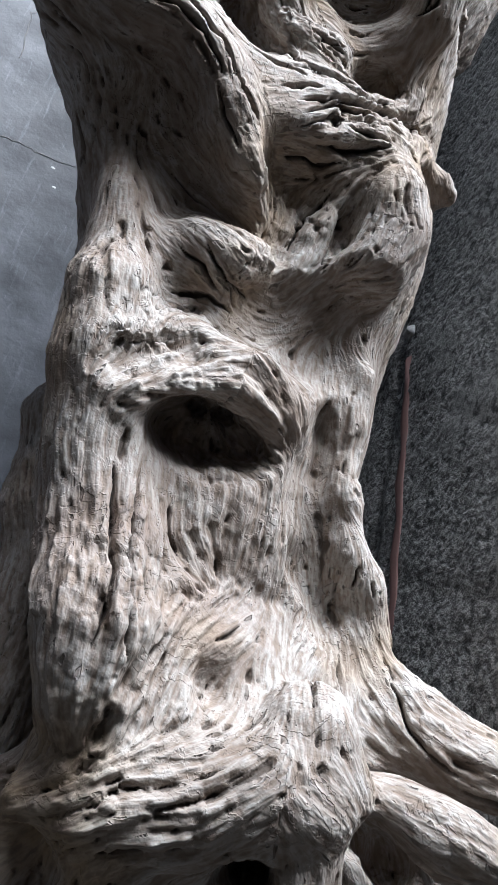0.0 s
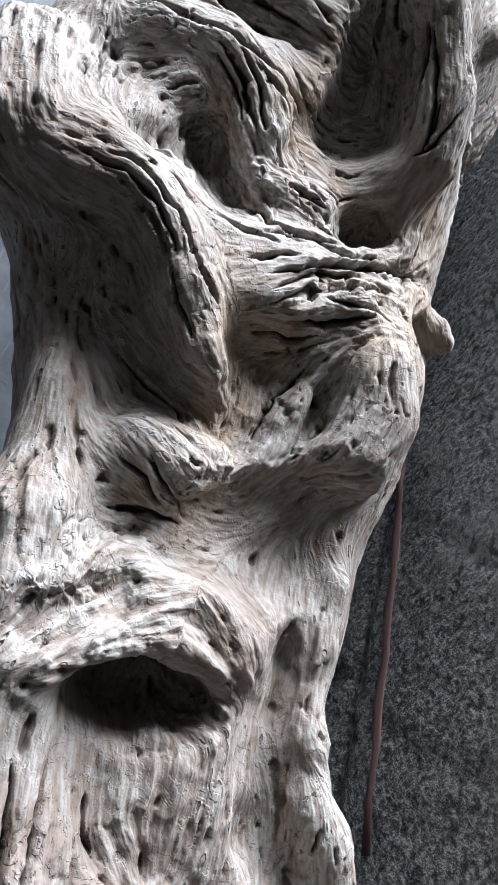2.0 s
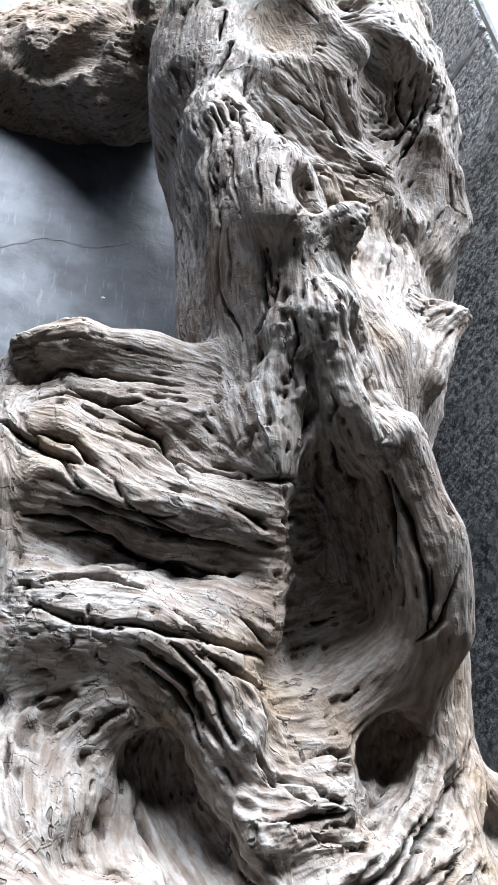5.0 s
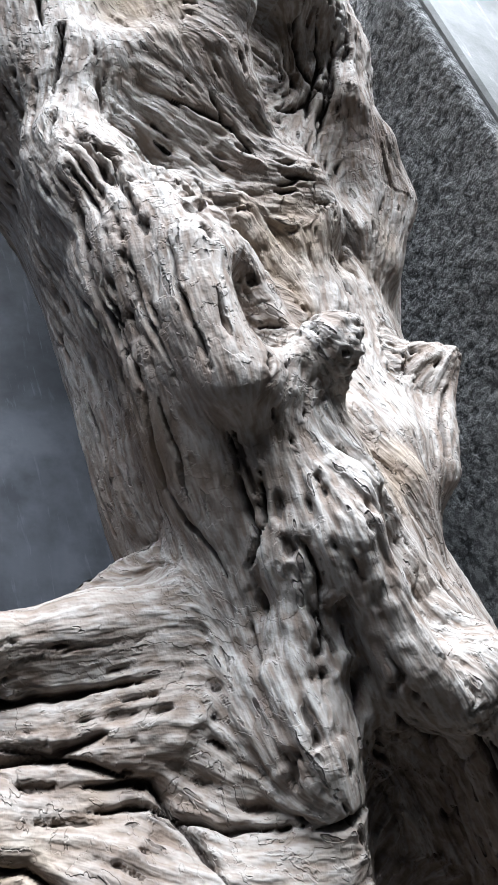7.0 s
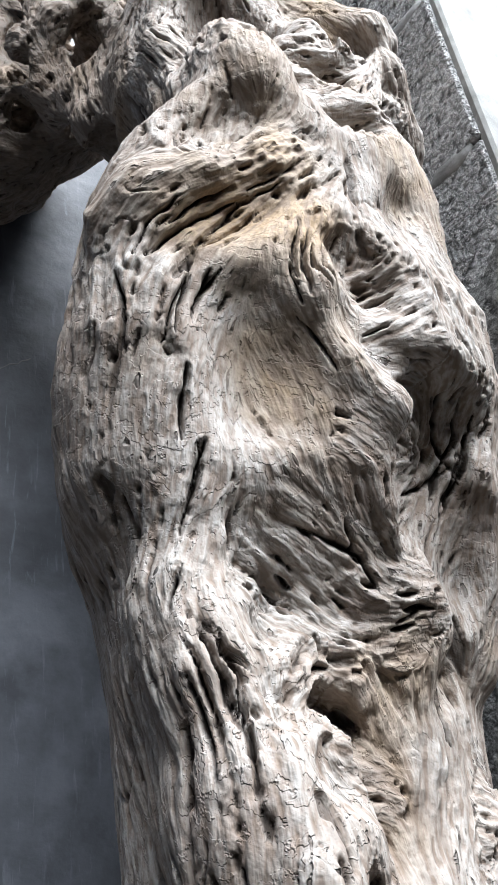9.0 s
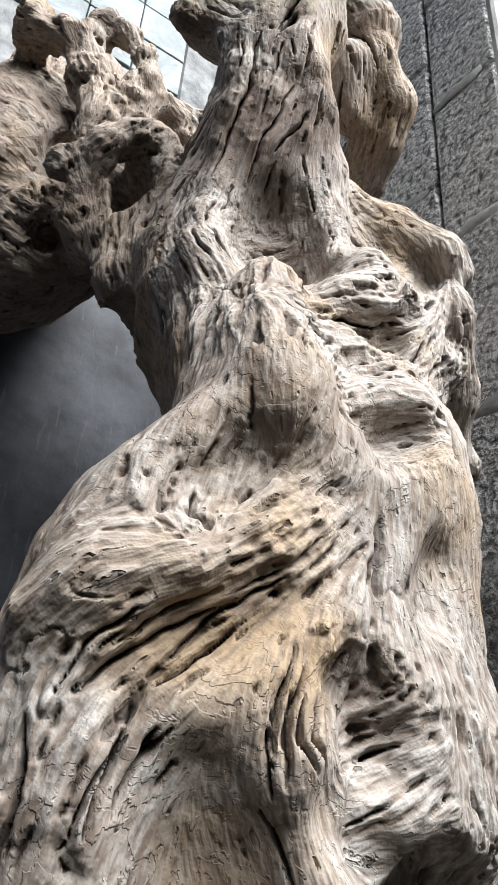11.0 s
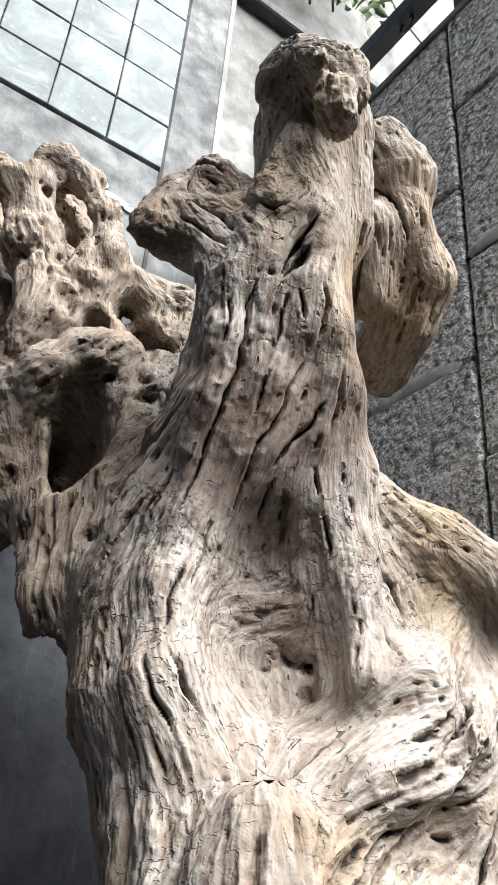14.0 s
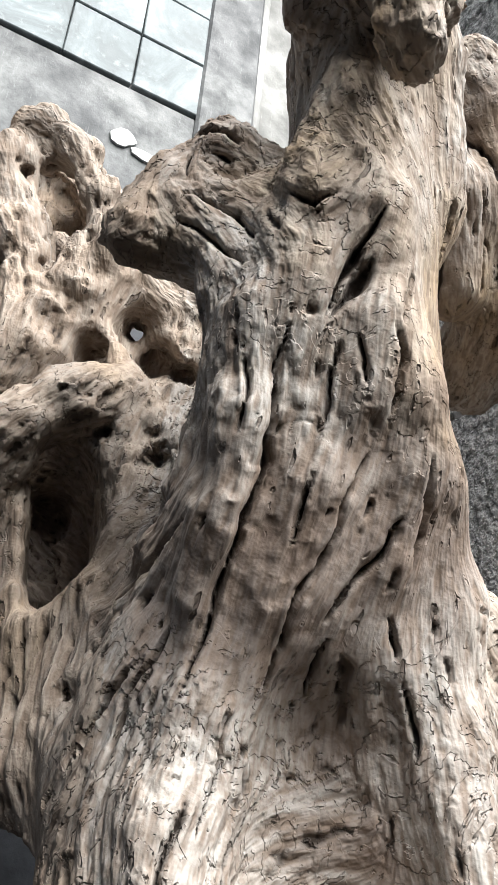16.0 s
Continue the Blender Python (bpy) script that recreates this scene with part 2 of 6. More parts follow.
def build_smooth_wall():
    bm = bmesh.new()
    box(bm, (-3.2, LEFT, 0.0), (0.40, BACK - 0.003, 1.9), 0.006, 2)
    structure(mesh_object("wall_smooth", bm, CEMENT), "smooth grey cement wall with fine cracks", "wall")


def build_tiled_wall():
    top = 2.83
    wall = structure(mesh_object("wall_tiled", box(bmesh.new(), (-3.2, BACK + 0.006, 0.0), (0.377, BACK + 0.15, top)), GROUT),
                     "cement wall with square stained tiles above", "wall")
    part("cement_band", box(bmesh.new(), (-3.2, BACK, 0.0), (0.377, BACK + 0.008, 2.252), 0.002), BAND, wall)
    edge = box(bmesh.new(), (0.377, BACK - 0.004, 0.0), (0.462, BACK + 0.15, top), 0.004)
    part("edge_strip", edge, BAND, wall, "plain cement strip beside the tiles")
    pitch, rows = 0.0925, 7
    bm = box(bmesh.new(), (-pitch / 2 + 0.0010, -0.004, -pitch / 2 + 0.0010), (pitch / 2 - 0.0010, 0.008, pitch / 2 - 0.0010), 0.0012)
    data = bpy.data.meshes.new("tile")
    bm.to_mesh(data)
    bm.free()
    data.materials.append(TILE)
    for i in range(16):
        for j in range(rows if i > 2 else rows - 1):
            tile = new("tile", data)
            tile.parent = wall
            tile.location = (0.377 - pitch * (i + 0.5) + random.uniform(-1, 1) * 0.0007, BACK + random.uniform(-1, 1) * 0.0012, 2.255 + pitch * (j + 0.5))
            tile.rotation_euler = (random.gauss(0, 0.006), random.gauss(0, 0.006), random.gauss(0, 0.008))
    # flaked white paint under the tiles
    for x, z, w, h in ((0.318, 2.152, 0.030, 0.010), (0.285, 2.166, 0.024, 0.016), (0.345, 2.145, 0.016, 0.007), (0.330, 2.03, 0.05, 0.028), (0.30, 2.045, 0.026, 0.014)):
        bm = bmesh.new()
        ring = []
        for k in range(14):
            a = 2 * math.pi * k / 14
            r = 0.75 + 0.5 * noise.noise(Vector((x * 50 + math.cos(a), z * 50 + math.sin(a), 0)))
            ring.append(bm.verts.new((x + w * r * math.cos(a), BACK - 0.0035, z + h * r * math.sin(a))))
        bm.faces.new(ring)
        made = bmesh.ops.extrude_face_region(bm, geom=bm.faces[:])
        bmesh.ops.translate(bm, verts=[v for v in made["geom"] if isinstance(v, bmesh.types.BMVert)], vec=(0, 0.004, 0))
        bmesh.ops.recalc_face_normals(bm, faces=bm.faces[:])
        part("paint_flake", bm, WHITE, wall)


def build_pale_wall():
    bm = bmesh.new()
    box(bm, (0.462, BACK + 0.03, 0.0), (3.5, BACK + 0.18, 3.7), 0.01)
    structure(mesh_object("wall_pale", bm, PALE), "pale weathered plaster wall behind the block wall", "wall")
    part("ledge", box(bmesh.new(), (0.485, BACK + 0.002, 2.842), (1.4, BACK + 0.04, 2.87), 0.004), BAND, bpy.data.objects["wall_pale"], "narrow grey cement ledge")
    pipe = tube(bmesh.new(), [(0.470, BACK + 0.016, 0.02), (0.470, BACK + 0.016, 1.4), (0.470, BACK + 0.016, 3.2)], 0.009, 12)
    tagged(mesh_object("conduit", pipe, PALE, smooth=True), "thin painted conduit running up the plaster wall", "pipe")


def build_block_wall():
    wall = structure(mesh_object("wall_block", box(bmesh.new(), (RIGHT + 0.008, PIER_END + 0.006, 0.0), (RIGHT + 0.14, BACK + 0.03, WALL_TOP - 0.01)), MORTAR),
                     "rough grey concrete block wall with recessed joints", "wall")
    course, made = 0.205, {}

    def block(y0, y1, z0, z1):
        key = (round(y1 - y0, 4), round(z1 - z0, 4))
        if key not in made:
            bm = box(bmesh.new(), (0.0, -key[0] / 2, -key[1] / 2), (0.13, key[0] / 2, key[1] / 2), 0.0025, 1)
            data = bpy.data.meshes.new("block")
            bm.to_mesh(data)
            bm.free()
            data.materials.append(ROUGH)
            made[key] = data
        ob = new("block", made[key])
        ob.parent = wall
        ob.location = (RIGHT + random.uniform(-0.002, 0.002), (y0 + y1) / 2, (z0 + z1) / 2)
        ob.rotation_euler = (0, random.gauss(0, 0.004), random.gauss(0, 0.004))

    joint = 0.003
    z = 1.635 - 8 * course
    while z < WALL_TOP - 0.02:  # the pier at the free end
        block(PIER_END, PIER_SEAM - joint / 2, max(z, 0) + joint / 2, min(z + course, WALL_TOP) - joint / 2)
        z += course
    z, odd = 1.73 - 9 * course, 0
    while z < WALL_TOP - 0.02:
        ys = [PIER_SEAM, 0.61, BACK + 0.03] if odd else [PIER_SEAM, 0.745, BACK + 0.03]
        for a, b in zip(ys, ys[1:]):
            low, high = max(z, 0), min(z + course, WALL_TOP)
            if high - low > 0.02:
                block(a + joint / 2, b - joint / 2, low + joint / 2, high - joint / 2)
        z, odd = z + course, 1 - odd
    # smooth cement smears over some joints, a cap, and the filled chase
    part("cap", box(bmesh.new(), (RIGHT - 0.002, PIER_END + 0.004, WALL_TOP - 0.012), (RIGHT + 0.145, BACK + 0.028, WALL_TOP + 0.004), 0.004, 2), MORTAR, wall, "smooth cement capping")
    for y0, y1, z, h in ((0.425, 0.54, 1.735, 0.022), (0.33, 0.402, 1.638, 0.016), (0.335, 0.40, 1.432, 0.022), (0.43, 0.50, 1.53, 0.016), (0.34, 0.41, 1.845, 0.016)):
        bm = bmesh.new()
        tube(bm, [(RIGHT + 0.001, y0 + (y1 - y0) * k / 6, z + 0.002 * math.sin(5 * k)) for k in range(7)], [h * f * 0.5 for f in (0.5, 0.9, 1.1, 1.0, 1.1, 0.8, 0.4)], 10)
        for v in bm.verts:
            v.co.x = RIGHT + 0.001 + (v.co.x - RIGHT - 0.001) * 0.18
            v.co.z += 0.003 * noise.noise(v.co * 130)
        part("mortar_smear", bm, SMEAR, wall, smooth=True)
    coat = bmesh.new()
    across, up = 64, 132
    y0, y1, z1 = PIER_END - 0.002, BACK + 0.02, 1.34
    sheet = []
    for j in range(up + 1):
        row = []
        for i in range(across + 1):
            y, z = y0 + (y1 - y0) * i / across, z1 * j / up
            spot = Vector((0.0, y, z))
            seam = 0.006 * math.exp(-(((y - 0.655 - 0.004 * noise.noise(spot * 14)) / 0.006) ** 2))
            crack = 0.004 * math.exp(-(((z - 0.62 - 0.5 * (y - 0.6) - 0.03 * noise.noise(spot * 9)) / 0.004) ** 2)) + 0.004 * math.exp(-(((z - 0.43 - 0.35 * (y - 0.6) - 0.02 * noise.noise(spot * 11)) / 0.004) ** 2))
            edge = 0.012 * max(0.0, (z - z1 + 0.05 + 0.04 * noise.noise(spot * 12)) / 0.06)
            row.append(coat.verts.new((RIGHT - 0.007 + 0.003 * noise.noise(spot * 8) + 0.0015 * noise.noise(spot * 45) + seam + crack + min(edge, 0.014), y, z)))
        sheet.append(row)
    for low, high in zip(sheet, sheet[1:]):
        for i in range(across):
            coat.faces.new((low[i], high[i], high[i + 1], low[i + 1]))
    rim = [e for e in coat.edges if e.is_boundary]
    made = bmesh.ops.extrude_edge_only(coat, edges=rim)
    bmesh.ops.translate(coat, verts=[v for v in made["geom"] if isinstance(v, bmesh.types.BMVert)], vec=(0.02, 0, 0))
    bmesh.ops.recalc_face_normals(coat, faces=coat.faces[:])
    part("plaster_coat", coat, COAT, wall, "dark uneven plaster over the lower blocks", smooth=True)
    chase = bmesh.new()
    tube(chase, [(RIGHT - 0.008, 0.597 + 0.0046 * k + 0.002 * math.sin(9 * k), 0.32 + 0.041 * k) for k in range(10)], [0.0060 + 0.0015 * math.sin(3 * k) for k in range(10)], 10)
    for v in chase.verts:
        v.co.x = RIGHT - 0.0065 + (v.co.x - RIGHT + 0.008) * 0.25 + 0.0015 * noise.noise(v.co * 60)
    part("filled_chase", chase, PINK, wall, "narrow upright chase filled with faded red mortar", smooth=True)
    lump = bmesh.new()
    bmesh.ops.create_icosphere(lump, subdivisions=3, radius=0.009, matrix=Matrix.Translation((RIGHT - 0.006, 0.643, 0.725)))
    for v in lump.verts:
        v.co += 0.006 * noise.noise_vector(v.co * 120)
    part("mortar_lump", lump, SMEAR, wall, smooth=True)
    part("end_coat", box(bmesh.new(), (RIGHT + 0.004, PIER_END - 0.008, 0.0), (RIGHT + 0.138, PIER_END + 0.004, WALL_TOP - 0.006), 0.003), PALE, wall, "pale plastered end of the block wall")


def build_beam():
    """The dark steel frame over the wall with its hanging rings."""
    beam = tagged(new("steel_frame"), "dark painted steel beam with round hanging rings", "beam")
    beam.location = (0.60, 0.44, 2.465)
    part("bar", box(bmesh.new(), (-0.014, -0.012, -0.015), (0.014, BACK - 0.41, 0.015), 0.002), STEEL, beam)
    cross = bmesh.new()
    box(cross, (0.0, -0.014, -0.017), (0.75, 0.014, 0.017), 0.002)
    bmesh.ops.rotate(cross, verts=cross.verts[:], matrix=Matrix.Rotation(radians(-38), 3, "Z"))
    bmesh.ops.translate(cross, verts=cross.verts[:], vec=(0.0, -0.022, -0.002))
    part("cross_bar", cross, GALVANISED, beam, "light grey steel cross bar")
    for y, side in ((0.105, -1), (0.045, 1)):
        bm = bmesh.new()
        tube(bm, [(0.0, y + 0.013 * math.cos(a), side * (0.024 + 0.012 * math.sin(a))) for a in [math.pi * 2 * k / 16 for k in range(17)]], 0.0022, 8)
        part("ring", bm, STEEL, beam, smooth=True)
    part("post", box(bmesh.new(), (-0.012, -0.012, WALL_TOP - 2.461), (0.012, 0.012, -0.016), 0.002), STEEL, beam)


def build_plant():
    """A tangle of stems and leaves hanging over the pale wall."""
    plant = tagged(new("hanging_plant"), "tangled dark plant with pale hanging stems and green leaves", "plant")
    plant.location = (0.62, BACK - 0.02, 3.0)
    rng = random.Random(8)
    for k in range(16):
        bm = bmesh.new()
        x, top = rng.uniform(-0.16, 0.24), rng.uniform(0.45, 0.62)
        low, lean = rng.uniform(-0.06, 0.2), rng.uniform(-0.12, 0.12)
        pts = [(x + lean * (1 - f) + 0.012 * math.sin(7 * f + k), -0.02 - 0.05 * math.sin(3 * f + k), low + (top - low) * f) for f in [m / 9 for m in range(10)]]
        tube(bm, pts, [0.003 + 0.005 * m / 9 for m in range(10)], 7)
        part("stem", bm, STEM if k % 3 == 0 else BARK, plant, smooth=True)
    for name, material, count, x0, x1, z0, z1 in (("dark_leaves", LEAF_DARK, 260, -0.16, 0.05, 0.0, 0.55), ("green_leaves", LEAF, 160, 0.03, 0.22, -0.03, 0.5)):
        bm = bmesh.new()
        for _ in range(count):
            long, wide = rng.uniform(0.025, 0.055), rng.uniform(0.006, 0.012)
            turn = Matrix.Translation((rng.uniform(x0, x1), rng.uniform(-0.09, -0.005), rng.uniform(z0, z1))) @ Euler((rng.uniform(-2.2, -0.6), rng.uniform(-1, 1), rng.uniform(-1.6, 1.6))).to_matrix().to_4x4()
            row = [((0, 0, 0),), ((-wide, long * 0.35, 0.003), (0, long * 0.35, -0.002), (wide, long * 0.35, 0.003)), ((-wide * 0.8, long * 0.7, 0.0), (0, long * 0.7, -0.005), (wide * 0.8, long * 0.7, 0.0)), ((0, long, -0.01),)]
            v = [[bm.verts.new(turn @ Vector(q)) for q in r] for r in row]
            for f in ((v[0][0], v[1][1], v[1][0]), (v[0][0], v[1][2], v[1][1]), (v[1][0], v[1][1], v[2][1], v[2][0]), (v[1][1], v[1][2], v[2][2], v[2][1]), (v[2][0], v[2][1], v[3][0]), (v[2][1], v[2][2], v[3][0])):
                bm.faces.new(f)
        part(name, bm, material, plant, smooth=True)


CRACKS = [[(-0.024, 1.536), (-0.035, 1.463), (-0.014, 1.388), (-0.027, 1.27), (-0.025, 1.141), (-0.028, 1.046), (-0.007, 0.879)],
          [(0.012, 0.773), (0.039, 0.777), (0.058, 0.776), (0.08, 0.778), (0.105, 0.784)],
          [(-0.206, 1.51), (-0.163, 1.537), (-0.136, 1.604)],
          [(0.036, 1.304), (0.087, 1.346), (0.146, 1.347), (0.222, 1.389)]]


def build_cracks():
    """Fine open cracks in the smooth wall and chips of old paint on it."""
    rng = random.Random(3)
    wall = bpy.data.objects["wall_smooth"]
    for line in CRACKS:
        bm, pts = bmesh.new(), []
        for (x0, z0), (x1, z1) in zip(line, line[1:]):
            n = max(3, int(math.hypot(x1 - x0, z1 - z0) / 0.006))
            pts += [(x0 + (x1 - x0) * k / n, z0 + (z1 - z0) * k / n) for k in range(n)]
        pts = [(x + rng.gauss(0, 0.0012), z + rng.gauss(0, 0.0012)) for x, z in pts]
        tube(bm, [(x, LEFT, z) for x, z in pts], [0.0003 + 0.0007 * rng.random() for _ in pts], 5)
        for v in bm.verts:
            v.co.y = LEFT - 0.0004 + (v.co.y - LEFT) * 0.3
        part("crack", bm, GROUT, wall)
    for k in range(26):
        bm = bmesh.new()
        bmesh.ops.create_icosphere(bm, subdivisions=1, radius=rng.uniform(0.0008, 0.0022), matrix=Matrix.Translation((rng.uniform(-0.25, 0.2), LEFT, rng.uniform(0.4, 1.4))) @ Matrix.Diagonal((1.4, 0.3, 0.8, 1)))
        part("paint_speck", bm, WHITE, wall)


build_ground()
build_light_blocks()
build_smooth_wall()
build_tiled_wall()
build_pale_wall()
build_block_wall()
build_beam()
build_plant()
build_cracks()


# ---- the driftwood ----
TURN = radians(-26.75)  # the carving's own axes: across, away, up
H = 0.0041
LOW, HIGH = np.array((-0.46, 0.215, -0.02)), np.array((0.34, 0.80, 1.96))
COUNT = np.ceil((HIGH - LOW) / H).astype(int)
AXIS = [(LOW[k] + H * np.arange(COUNT[k])).astype(np.float32) for k in range(3)]
FIELD = np.full(COUNT, 0.06, np.float32)


def stretch(low, high):
    a = np.clip(np.floor((np.array(low) - LOW) / H).astype(int), 0, COUNT)
    b = np.clip(np.ceil((np.array(high) - LOW) / H).astype(int) + 1, 0, COUNT)
    cut = tuple(slice(i, j) for i, j in zip(a, b))
    return cut, [AXIS[k][cut[k]] for k in range(3)]


def blend(old, fresh, k):
    """Smooth union of two distances."""
    h = np.maximum(k - np.abs(old - fresh), 0) / k
    return np.minimum(old, fresh) - h * h * (k / 4)


def loft(rows, deep, k=0.03):
    """A trunk of flattened sections: height, the two sides, and how far away the front is at each side."""
    w, left, right, near_left, near_right = np.array(rows, np.float32).T
    cut, (x, y, z) = stretch((left.min() - 0.03, min(near_left.min(), near_right.min()) - 0.03, w[0]), (right.max() + 0.03, near_right.max() + 2 * deep + 0.03, w[-1]))
    at = [np.interp(z, w, some).astype(np.float32)[None, None] for some in (left, right, near_left, near_right)]
    wide = (at[1] - at[0]) / 2
    u = (x[:, None, None] - (at[0] + at[1]) / 2) / wide
    v = (y[None, :, None] - (at[2] + (at[3] - at[2]) * (np.clip(u, -1.3, 1.3) + 1) / 2) - deep) / deep
    d = ((np.abs(u) ** 2.6 + np.abs(v) ** 2.6) ** (1 / 2.6) - 1) * np.minimum(wide, deep)
    ends = np.maximum(w[0] + 0.004 - z, z - w[-1] + 0.004)[None, None].astype(np.float32)
    FIELD[cut] = blend(FIELD[cut], np.maximum(d, ends), k)


GUIDES = []  # lines that the fibres follow, with how far each one reaches


def chain(points, k, take):
    for p, q in zip(points, points[1:] if len(points) > 1 else points):
        p, q = np.array(p, np.float32), np.array(q, np.float32)
        reach = max(p[3], q[3]) + k + 0.012
        cut, (x, y, z) = stretch(np.minimum(p, q)[:3] - reach, np.maximum(p, q)[:3] + reach)
        way = q[:3] - p[:3]
        dx, dy, dz = x[:, None, None] - p[0], y[None, :, None] - p[1], z[None, None] - p[2]
        f = np.clip((dx * way[0] + dy * way[1] + dz * way[2]) / max(float(way @ way), 1e-9), 0, 1)
        d = np.sqrt((dx - f * way[0]) ** 2 + (dy - f * way[1]) ** 2 + (dz - f * way[2]) ** 2) - (p[3] + f * (q[3] - p[3]))
        FIELD[cut] = blend(FIELD[cut], d, k) if take > 0 else -blend(-FIELD[cut], d, k)


def ridge(k, *points):
    """Wood added along a bent line: across, away, up and radius of each point."""
    chain(points, k, 1)
    if len(points) > 1:
        GUIDES.append(([p[:3] for p in points], 0.012 + 0.8 * max(p[3] for p in points)))


def hollow(k, *points):
    """Wood worn away along a bent line."""
    chain(points, k, -1)


SPLITS = []


def groove(width, depth, *points):
    """An open split in the skin of the wood."""
    SPLITS.append((width, depth, points))
    GUIDES.append((points, 0.014))


# trunk: height, left, right, front at the left, front at the right
loft([
    (-0.010, -0.066, 0.268, 0.445, 0.518), (0.100, -0.036, 0.243, 0.395, 0.515), (0.180, -0.011, 0.208, 0.358, 0.514), (0.220, -0.006, 0.186, 0.342, 0.512),
    (0.260, -0.024, 0.168, 0.333, 0.502), (0.285, -0.039, 0.151, 0.355, 0.484), (0.310, -0.049, 0.145, 0.356, 0.462), (0.340, -0.057, 0.128, 0.358, 0.438),
    (0.380, -0.066, 0.114, 0.364, 0.420), (0.420, -0.074, 0.118, 0.369, 0.416), (0.460, -0.073, 0.116, 0.356, 0.408), (0.500, -0.083, 0.126, 0.327, 0.398),
    (0.530, -0.091, 0.131, 0.305, 0.396), (0.560, -0.111, 0.136, 0.286, 0.401), (0.600, -0.134, 0.135, 0.282, 0.411), (0.650, -0.144, 0.130, 0.302, 0.401),
    (0.700, -0.126, 0.132, 0.296, 0.367), (0.750, -0.121, 0.126, 0.285, 0.365), (0.790, -0.111, 0.118, 0.302, 0.372), (0.820, -0.086, 0.108, 0.335, 0.395),
], 0.10)
loft([
    (0.740, -0.006, 0.126, 0.350, 0.380), (0.800, -0.014, 0.123, 0.345, 0.362), (0.850, -0.017, 0.146, 0.330, 0.378), (0.900, -0.016, 0.165, 0.320, 0.419),
    (0.950, -0.018, 0.174, 0.312, 0.424), (1.000, -0.022, 0.193, 0.303, 0.405), (1.040, -0.031, 0.195, 0.281, 0.373), (1.070, -0.034, 0.198, 0.278, 0.362),
    (1.100, -0.030, 0.209, 0.270, 0.360), (1.140, -0.020, 0.216, 0.262, 0.368), (1.180, -0.014, 0.212, 0.261, 0.379), (1.210, -0.002, 0.213, 0.265, 0.383),
    (1.235, 0.019, 0.214, 0.270, 0.385), (1.260, 0.036, 0.215, 0.279, 0.387), (1.300, 0.036, 0.215, 0.303, 0.396), (1.340, 0.025, 0.208, 0.340, 0.407),
    (1.370, 0.014, 0.218, 0.361, 0.410), (1.400, -0.005, 0.226, 0.375, 0.410), (1.440, -0.015, 0.234, 0.400, 0.421), (1.480, -0.020, 0.223, 0.414, 0.437),
    (1.510, -0.006, 0.178, 0.424, 0.452), (1.550, 0.014, 0.138, 0.434, 0.471),
], 0.11)
loft([
    (1.400, 0.030, 0.145, 0.420, 0.440), (1.450, 0.020, 0.138, 0.408, 0.424), (1.500, 0.012, 0.132, 0.401, 0.408), (1.535, 0.020, 0.130, 0.385, 0.399),
    (1.570, 0.032, 0.129, 0.368, 0.397), (1.600, 0.040, 0.125, 0.355, 0.398), (1.640, 0.048, 0.122, 0.350, 0.388), (1.680, 0.060, 0.119, 0.350, 0.392),
    (1.730, 0.064, 0.114, 0.360, 0.400),
], 0.07, 0.02)
ridge(.035, (0.070, 0.372, 0.760, 0.0200), (0.060, 0.352, 0.800, 0.0210), (0.053, 0.339, 0.835, 0.0210), (0.048, 0.328, 0.870, 0.0220), (0.044, 0.328, 0.915, 0.0220), (0.032, 0.338, 0.965, 0.0210))
# base and roots
ridge(.03, (0.151, 0.500, 0.244, 0.0168), (0.182, 0.505, 0.240, 0.0110), (0.228, 0.510, 0.236, 0.0106), (0.299, 0.530, 0.189, 0.0178), (0.343, 0.540, 0.136, 0.0236))
ridge(.02, (0.122, 0.450, 0.211, 0.0133), (0.148, 0.455, 0.208, 0.0088), (0.178, 0.460, 0.203, 0.0077), (0.206, 0.460, 0.193, 0.0078), (0.236, 0.470, 0.148, 0.0112))
ridge(.03, (0.009, 0.450, 0.191, 0.0135), (-0.012, 0.450, 0.181, 0.0069), (-0.056, 0.460, 0.172, 0.0095), (-0.068, 0.480, 0.100, 0.0118))
ridge(.03, (-0.085, 0.520, 0.399, 0.0258), (-0.065, 0.520, 0.337, 0.0262), (-0.055, 0.540, 0.278, 0.0333), (-0.066, 0.560, 0.221, 0.0434), (-0.092, 0.570, 0.151, 0.0375), (-0.075, 0.590, 0.006, 0.0406))
ridge(.03, (0.055, 0.423, 0.195, 0.0250), (0.037, 0.427, 0.170, 0.0219), (0.031, 0.431, 0.129, 0.0234), (0.028, 0.432, 0.076, 0.0217))
ridge(.03, (0.096, 0.425, 0.205, 0.0252), (0.103, 0.435, 0.172, 0.0192), (0.136, 0.461, 0.109, 0.0214))
ridge(.02, (0.102, 0.416, 0.264, 0.0118), (0.110, 0.413, 0.229, 0.0111), (0.129, 0.426, 0.212, 0.0084))
hollow(.02, (0.150, 0.454, 0.194, 0.0132), (0.146, 0.460, 0.161, 0.0171))
hollow(.02, (-0.002, 0.433, 0.166, 0.0140), (0.006, 0.418, 0.144, 0.0155))
hollow(.012, (0.062, 0.408, 0.239, 0.0079))
hollow(.012, (0.089, 0.411, 0.174, 0.0103))
